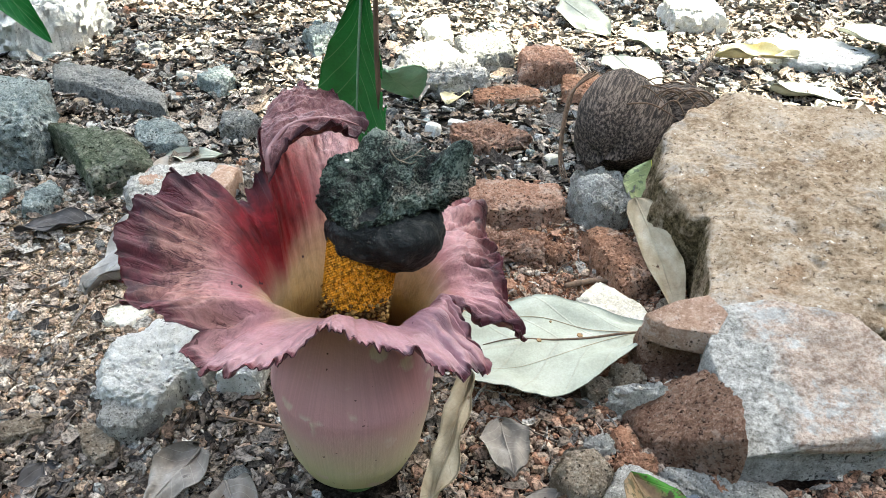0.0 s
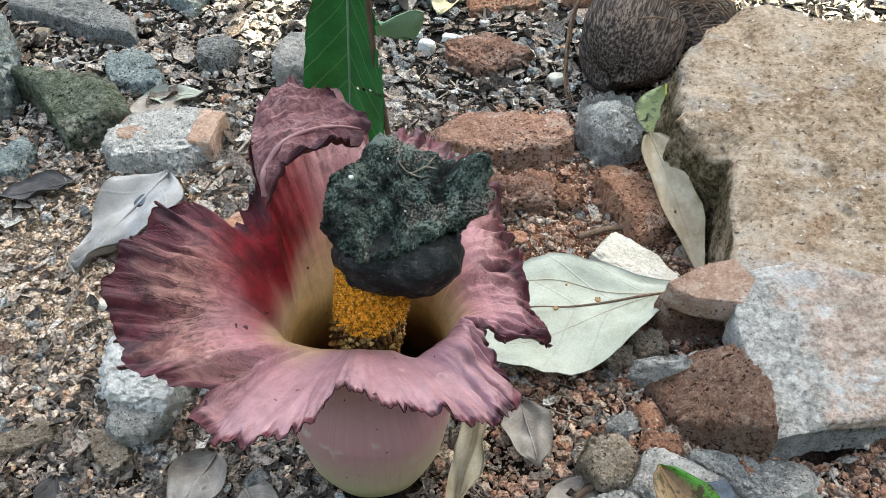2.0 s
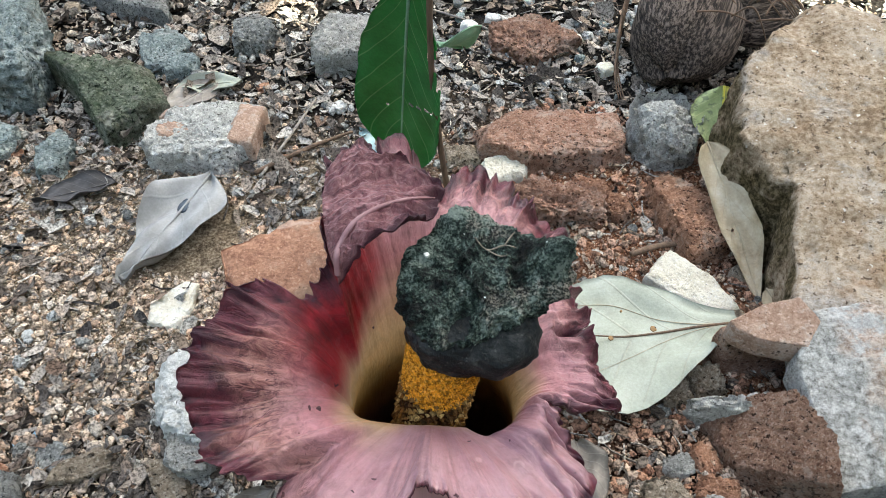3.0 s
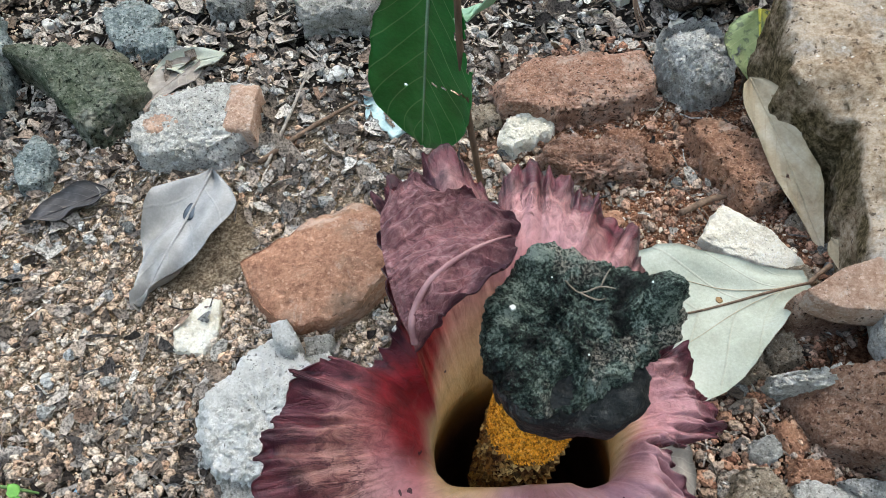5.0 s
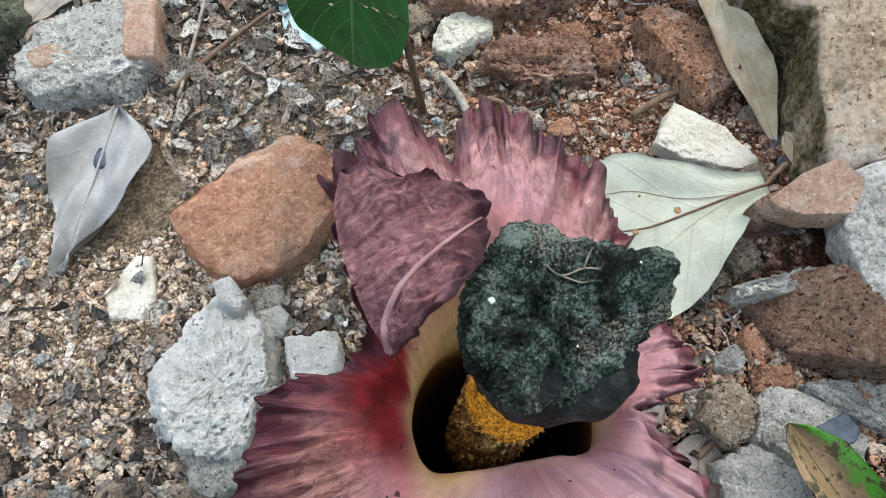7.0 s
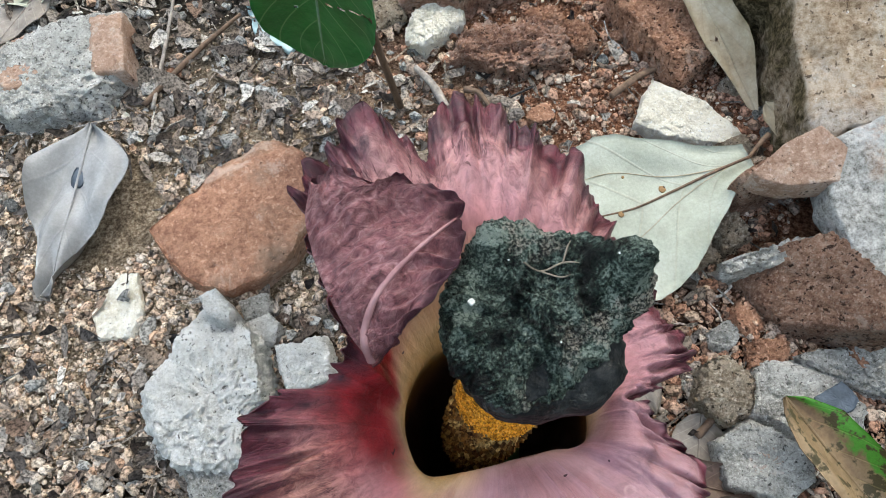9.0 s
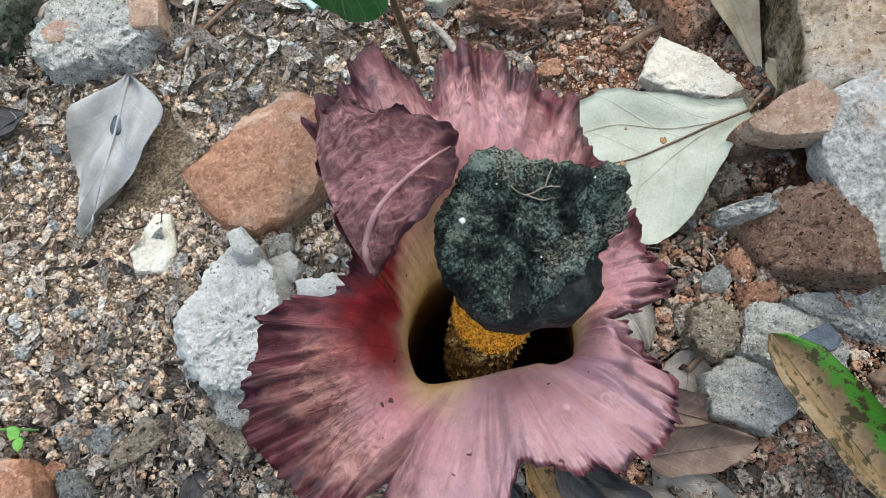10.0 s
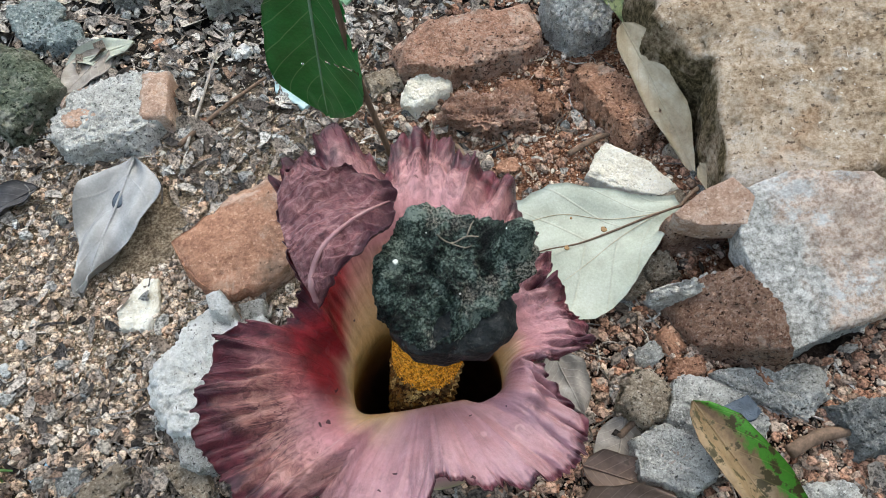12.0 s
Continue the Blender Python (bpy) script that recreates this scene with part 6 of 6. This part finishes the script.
# ---- tree crown overhead, added out of view to shade the spot ----
def crown():
    r = random.Random(11)
    verts, faces = [], []
    H = 3.2
    shift = Vector((SUN_WAY.x, SUN_WAY.y)) * (H / SUN_WAY.z)
    for i in range(9500):
        gx0, gy0 = r.uniform(-1.6, 1.5), r.uniform(-1.4, 2.0)
        # sun reaches the ground past this wandering line
        edge = 0.80 - 0.40 * max(0, gx0 - 0.1) + 0.16 * noise.noise(Vector((gx0 * 4, 0, 0))) + max(0, -gx0 - 0.1) * 0.12
        if gy0 > edge and r.random() > 0.04 + 0.07 * (gx0 < -0.15):
            continue
        if ((gx0 + 0.05) / 1.6) ** 2 + ((gy0 - 0.2) / 1.75) ** 2 > 1 + 0.35 * noise.noise(Vector((gx0 * 2, gy0 * 2, 5))):
            continue
        z = H + r.uniform(-0.35, 0.35)
        k = z / SUN_WAY.z
        c = Vector((gx0, gy0, 0)) + SUN_WAY * k
        n = (SUN_WAY + Vector((r.uniform(-0.7, 0.7), r.uniform(-0.7, 0.7), r.uniform(-0.3, 0.3)))).normalized()
        s = n.orthogonal().normalized()
        t = n.cross(s)
        a = r.uniform(0, math.tau)
        s, t = s * math.cos(a) + t * math.sin(a), t * math.cos(a) - s * math.sin(a)
        L, W = r.uniform(0.08, 0.14), r.uniform(0.035, 0.06)
        b = len(verts)
        verts += [c - s * L, c - s * L * 0.3 + t * W, c + s * L * 0.4 + t * W * 0.8, c + s * L, c + s * L * 0.4 - t * W * 0.8, c - s * L * 0.3 - t * W]
        faces += [(b, b + 1, b + 5), (b + 1, b + 2, b + 4, b + 5), (b + 2, b + 3, b + 4)]
    return solid("crown", verts, faces, plain("sun_block_leaf", (0.05, 0.1, 0.03), (0.1, 0.18, 0.05), 0.5, 8), smooth=False)


# unseen tree, added only to keep the sun off the spot
tree = tagged(new("tree"), "unseen shade tree added to block the sun", "tree")
tree.location = (0, 0, 0)
tagged(part("crown", crown(), tree, "leaves added out of view to block the sun"), kind="stuff")
part("trunk", tube([(3.2, 4.2, -0.1), (3.0, 3.8, 1.4), (2.4, 3.0, 2.6), (1.4, 1.9, 3.3)], [0.16, 0.13, 0.09, 0.04], twig_brown, 14, wob=0.1), tree)

# unseen ring added all round to limit sky light, lowest at the back left
def thicket():
    verts, n, m = [], 96, 14
    for i in range(n):
        a = math.tau * i / n
        open_side = 0.5 + 0.5 * math.cos(a - radians(115))
        top = 2.2 + 3.6 * (1 - open_side) ** 0.8
        for j in range(m):
            t = j / (m - 1)
            w = 7.5 + 0.9 * noise.noise(Vector((math.cos(a) * 3, math.sin(a) * 3, t * 4))) + 0.4 * noise.noise(Vector((math.cos(a) * 9, math.sin(a) * 9, t * 12)))
            verts.append((w * math.cos(a), 0.5 + w * math.sin(a), -0.3 + t * top))
    return solid("backdrop", verts, sheet(verts, n, m, True), plain("light_ring_green", (0.02, 0.035, 0.012), (0.06, 0.09, 0.03), 0.8, 3), smooth=False)


thing("backdrop", thicket(), (0, 0, 0), "unseen dark green ring added to limit sky light", "thicket", kind="structure")

# ---- rubble, gravel and litter ----
KEEP_OUT = [(-0.032, 0.262, 0.022), (-0.121, 0.419, 0.035), (0.197, 0.305, 0.045), (0.09, 0.37, 0.045), (-0.205, 0.46, 0.035)]


def free(x, y):
    if 0.19 < x < 0.42 and 0.37 < y < 0.54:
        return False
    return all((x - a) ** 2 + (y - b) ** 2 > c * c for a, b, c in KEEP_OUT)


def weight(x, y):
    """How red, how sandy and how littered the ground is at a place (each 0 to 1)."""
    w = 0.10 * noise.noise(Vector((x * 7, y * 7, 2)))
    red = min(1, max(0, (x + w + 0.02) / 0.08)) * (1 if y < 0.62 else 0)
    sand = math.exp(-(((x + 0.22 + w) / 0.14) ** 2 + ((y - 0.41 + w) / 0.11) ** 2))
    lit = 1 - 0.92 * sand - 0.93 * red * (0.19 < y < 0.60)
    return red, sand, max(0.08, lit)


SHAPES = []
for k in range(14):
    rr = random.Random(300 + k)
    n = rr.randint(5, 7)
    ol = [(10 * rr.uniform(0.65, 1.1) * math.cos(math.tau * i / n + rr.uniform(-0.25, 0.25)), 10 * rr.uniform(0.5, 1.0) * math.sin(math.tau * i / n + rr.uniform(-0.25, 0.25))) for i in range(n)]
    SHAPES.append(chunk(ol, rr.uniform(0.005, 0.009), 400 + k, steps=22, rough=0.09, cuts=4, sink=0.001, tops=4, sides=3))
SETS = {}


def rubble_mesh(k, mt):
    if (k, mt.name) not in SETS:
        SETS[(k, mt.name)] = solid("stone", *SHAPES[k], mt, sharp=30)
    return SETS[(k, mt.name)]


r = random.Random(21)
made = 0
while made < 300:
    x, y = r.uniform(-0.55, 0.55), r.uniform(0.17, 1.25)
    if abs(x) > 0.12 + y * 0.55 or not free(x, y):
        continue
    red, sand, lit = weight(x, y)
    if r.random() < sand * 0.75:
        continue
    mt = r.choice((brick_red, brick_orange, stone_tan, stone_grey) if red > 0.5 and y < 0.6 else (stone_grey, stone_grey, mortar, stone_teal, stone_tan, stone_pale, lime, brick_orange))
    s = 0.34 + 0.9 * r.random() ** 2.6 + (0.35 if y > 0.7 else 0)
    ob = new("stone", rubble_mesh(r.randrange(14), mt))
    ob.matrix_world = Matrix.Translation((x, y, relief(x, y) + 0.0005)) @ Euler((r.uniform(-0.25, 0.25), r.uniform(-0.25, 0.25), r.uniform(0, 6.28))).to_matrix().to_4x4() @ Matrix.Diagonal((s, s, s * r.uniform(0.7, 1.1), 1))
    what = "red brick crumb" if mt in (brick_red, brick_orange) else "pale broken stone" if mt in (lime, stone_pale, mortar) else "grey broken stone" if mt in (stone_grey, stone_teal) else "tan broken stone"
    tagged(ob, "small " + what + " lying loose on the ground", "stone", "loose rubble")
    made += 1

ICO = bmesh.new()
bmesh.ops.create_icosphere(ICO, subdivisions=1, radius=1.0)
ICO_V, ICO_F = [v.co.copy() for v in ICO.verts], [tuple(v.index for v in f.verts) for f in ICO.faces]
ICO.free()
GEMS = []
for k in range(12):
    rr = random.Random(500 + k)
    pl = [(Vector((rr.gauss(0, 1), rr.gauss(0, 1), rr.gauss(0, 1))).normalized(), rr.uniform(0.5, 0.8)) for _ in range(6)]
    vs = []
    for v in ICO_V:
        p = v.copy()
        for n, d in pl:
            o = p.dot(n) - d
            if o > 0:
                p -= n * o
        vs.append(p)
    GEMS.append(np.array(vs))
FACES = np.array(ICO_F)


def scatter(name, count, seed, material, lo, hi, pick, label, category, area=(-0.95, 1.05, 0.13, 1.9)):
    """Loose grains as one mesh of many islands."""
    r = random.Random(seed)
    V, F, n = [], [], 0
    while n < count:
        y = area[2] + (area[3] - area[2]) * r.random() ** 1.9
        x = -0.02 + r.uniform(-1, 1) * (0.14 + y * 0.55)
        if abs(x + 0.02) > 0.14 + y * 0.55 or not free(x, y) or r.random() > pick(x, y):
            continue
        s = (lo + (hi - lo) * r.random() ** 3.2) * (1 + 0.7 * max(0, y - 0.5))
        m = np.array(Euler((r.uniform(0, 6.28), r.uniform(0, 6.28), r.uniform(0, 6.28))).to_matrix())
        q = (GEMS[r.randrange(12)] * np.array((1, r.uniform(0.6, 1), r.uniform(0.45, 0.9)))) @ m.T * s
        q = q * np.array((1, 1, 0.75)) + np.array((x, y, relief(x, y) + s * 0.4))
        V.append(q), F.append(FACES + n * len(ICO_V))
        n += 1
    me = bpy.data.meshes.new(name)
    vv, ff = np.concatenate(V), np.concatenate(F)
    me.from_pydata(vv.tolist(), [], ff.tolist())
    me.materials.append(material)
    tagged(new(name, me), label, category, kind="stuff")


scatter("gravel", 19000, 31, gravel_mix, 0.0011, 0.0052, lambda x, y: (0.15 if y < 0.5 else 0.06) + 0.85 * weight(x, y)[1], "loose tan and cream gravel", "gravel")
scatter("earth_grit", 22000, 35, gravel_red, 0.0006, 0.0020, lambda x, y: weight(x, y)[0] * (y < 0.62), "fine red earth crumbs", "gravel", area=(-0.5, 0.5, 0.13, 0.65))
scatter("earth_crumbs", 11000, 32, gravel_red, 0.0010, 0.0060, lambda x, y: weight(x, y)[0], "red earth crumbs and brick grit", "gravel")
scatter("grey_grit", 11000, 33, gravel_grey, 0.0011, 0.0075, lambda x, y: (0.45 if y < 0.3 else 1) * weight(x, y)[2] * (1 - 0.9 * weight(x, y)[0]) * (1 - 0.8 * weight(x, y)[1]), "grey stone chips and grit", "gravel")


scatter("fine_grit", 30000, 34, gravel_mix, 0.0006, 0.0021, lambda x, y: (0.15 + 0.85 * weight(x, y)[1]) * (y < 0.75), "fine sandy grit", "gravel", area=(-0.5, 0.5, 0.13, 0.8))


def litter(name, count, seed, lo, hi, pick, label, material=litter_mix):
    """Torn leaf flakes, each a small curled and twisted sheet of its own outline."""
    r = random.Random(seed)
    V, F, n, base = [], [], 0, 0
    while n < count:
        y = 0.14 + 1.7 * r.random() ** 1.8
        x = -0.02 + r.uniform(-1, 1) * (0.14 + y * 0.55)
        if abs(x + 0.02) > 0.14 + y * 0.55 or not free(x, y) or r.random() > pick(x, y):
            continue
        L = (lo + (hi - lo) * r.random() ** 2.0) * (1 + 0.5 * max(0, y - 0.5))
        W = L * r.uniform(0.22, 0.75)
        cu, be = r.uniform(-1.4, 1.4), r.uniform(-0.9, 0.9)
        m = Euler((r.gauss(0, 0.38), r.gauss(0, 0.38), r.uniform(0, 6.28))).to_matrix()
        z0 = relief(x, y) + r.uniform(0.0006, 0.0058)
        ends = (r.uniform(0.1, 0.7), r.uniform(0.75, 1.1), r.uniform(0.6, 1.1), r.uniform(0.05, 0.5))
        for j in range(4):
            v = j / 3 - 0.5
            for i in range(3):
                u = i - 1
                w = W * 0.5 * ends[j] * (1 + 0.3 * r.uniform(-1, 1))
                p = m @ Vector((u * w + r.uniform(-0.1, 0.1) * W, v * L, cu * u * u * w * 0.6 + be * v * v * L))
                V.append((x + p.x, y + p.y, z0 + p.z))
        for j in range(3):
            for i in range(2):
                a = base + j * 3 + i
                F.append((a, a + 1, a + 4, a + 3))
        base += 12
        n += 1
    me = bpy.data.meshes.new(name)
    me.from_pydata(V, [], F)
    me.materials.append(material)
    me.polygons.foreach_set("use_smooth", [True] * len(F))
    tagged(new(name, me), label, "leaf litter", kind="stuff")


# dark flakes laid low, their colour standing in for shaded gaps
litter("damp_litter", 15000, 43, 0.003, 0.015, lambda x, y: weight(x, y)[2] * (1 if y < 0.36 else 0.45 if y < 0.6 else 0.08), "dark leaf litter, gap shade in its tones", litter_gap_dark)
litter("leaf_litter", 22000, 41, 0.003, 0.017, lambda x, y: weight(x, y)[2] * (0.12 if y < 0.34 else 1), "broken grey-brown leaf litter")
litter("coarse_litter", 1000, 42, 0.014, 0.034, lambda x, y: weight(x, y)[2] * (0.4 + 0.6 * (y > 0.55)), "larger torn dry leaf pieces")


def straws(count, seed):
    r = random.Random(seed)
    V, F, base, n = [], [], 0, 0
    while n < count:
        x, y = r.uniform(-0.5, 0.5), 0.16 + 1.0 * r.random() ** 1.3
        if abs(x + 0.02) > 0.14 + y * 0.55 or not free(x, y):
            continue
        L, a, rad = r.uniform(0.008, 0.035), r.uniform(0, 6.28), r.uniform(0.0003, 0.0009)
        d, s = Vector((math.cos(a), math.sin(a), r.uniform(-0.12, 0.12))), Vector((-math.sin(a), math.cos(a), 0))
        c = Vector((x, y, relief(x, y) + 0.003))
        for t in (-0.5, 0, 0.5):
            k = c + d * L * t + s * r.uniform(-0.12, 0.12) * L
            for b in (0, 2.1, 4.2):
                V.append(k + s * math.cos(b) * rad + Vector((0, 0, math.sin(b) * rad)))
        for q in (0, 3):
            for b in range(3):
                F.append((base + q + b, base + q + (b + 1) % 3, base + q + 3 + (b + 1) % 3, base + q + 3 + b))
        base += 9
        n += 1
    me = bpy.data.meshes.new("straw_bits")
    me.from_pydata([tuple(v) for v in V], [], F)
    me.materials.append(litter_mix)
    tagged(new("straw_bits", me), "fine dry stalks and fibres in the litter", "leaf litter", kind="stuff")


straws(1500, 51)
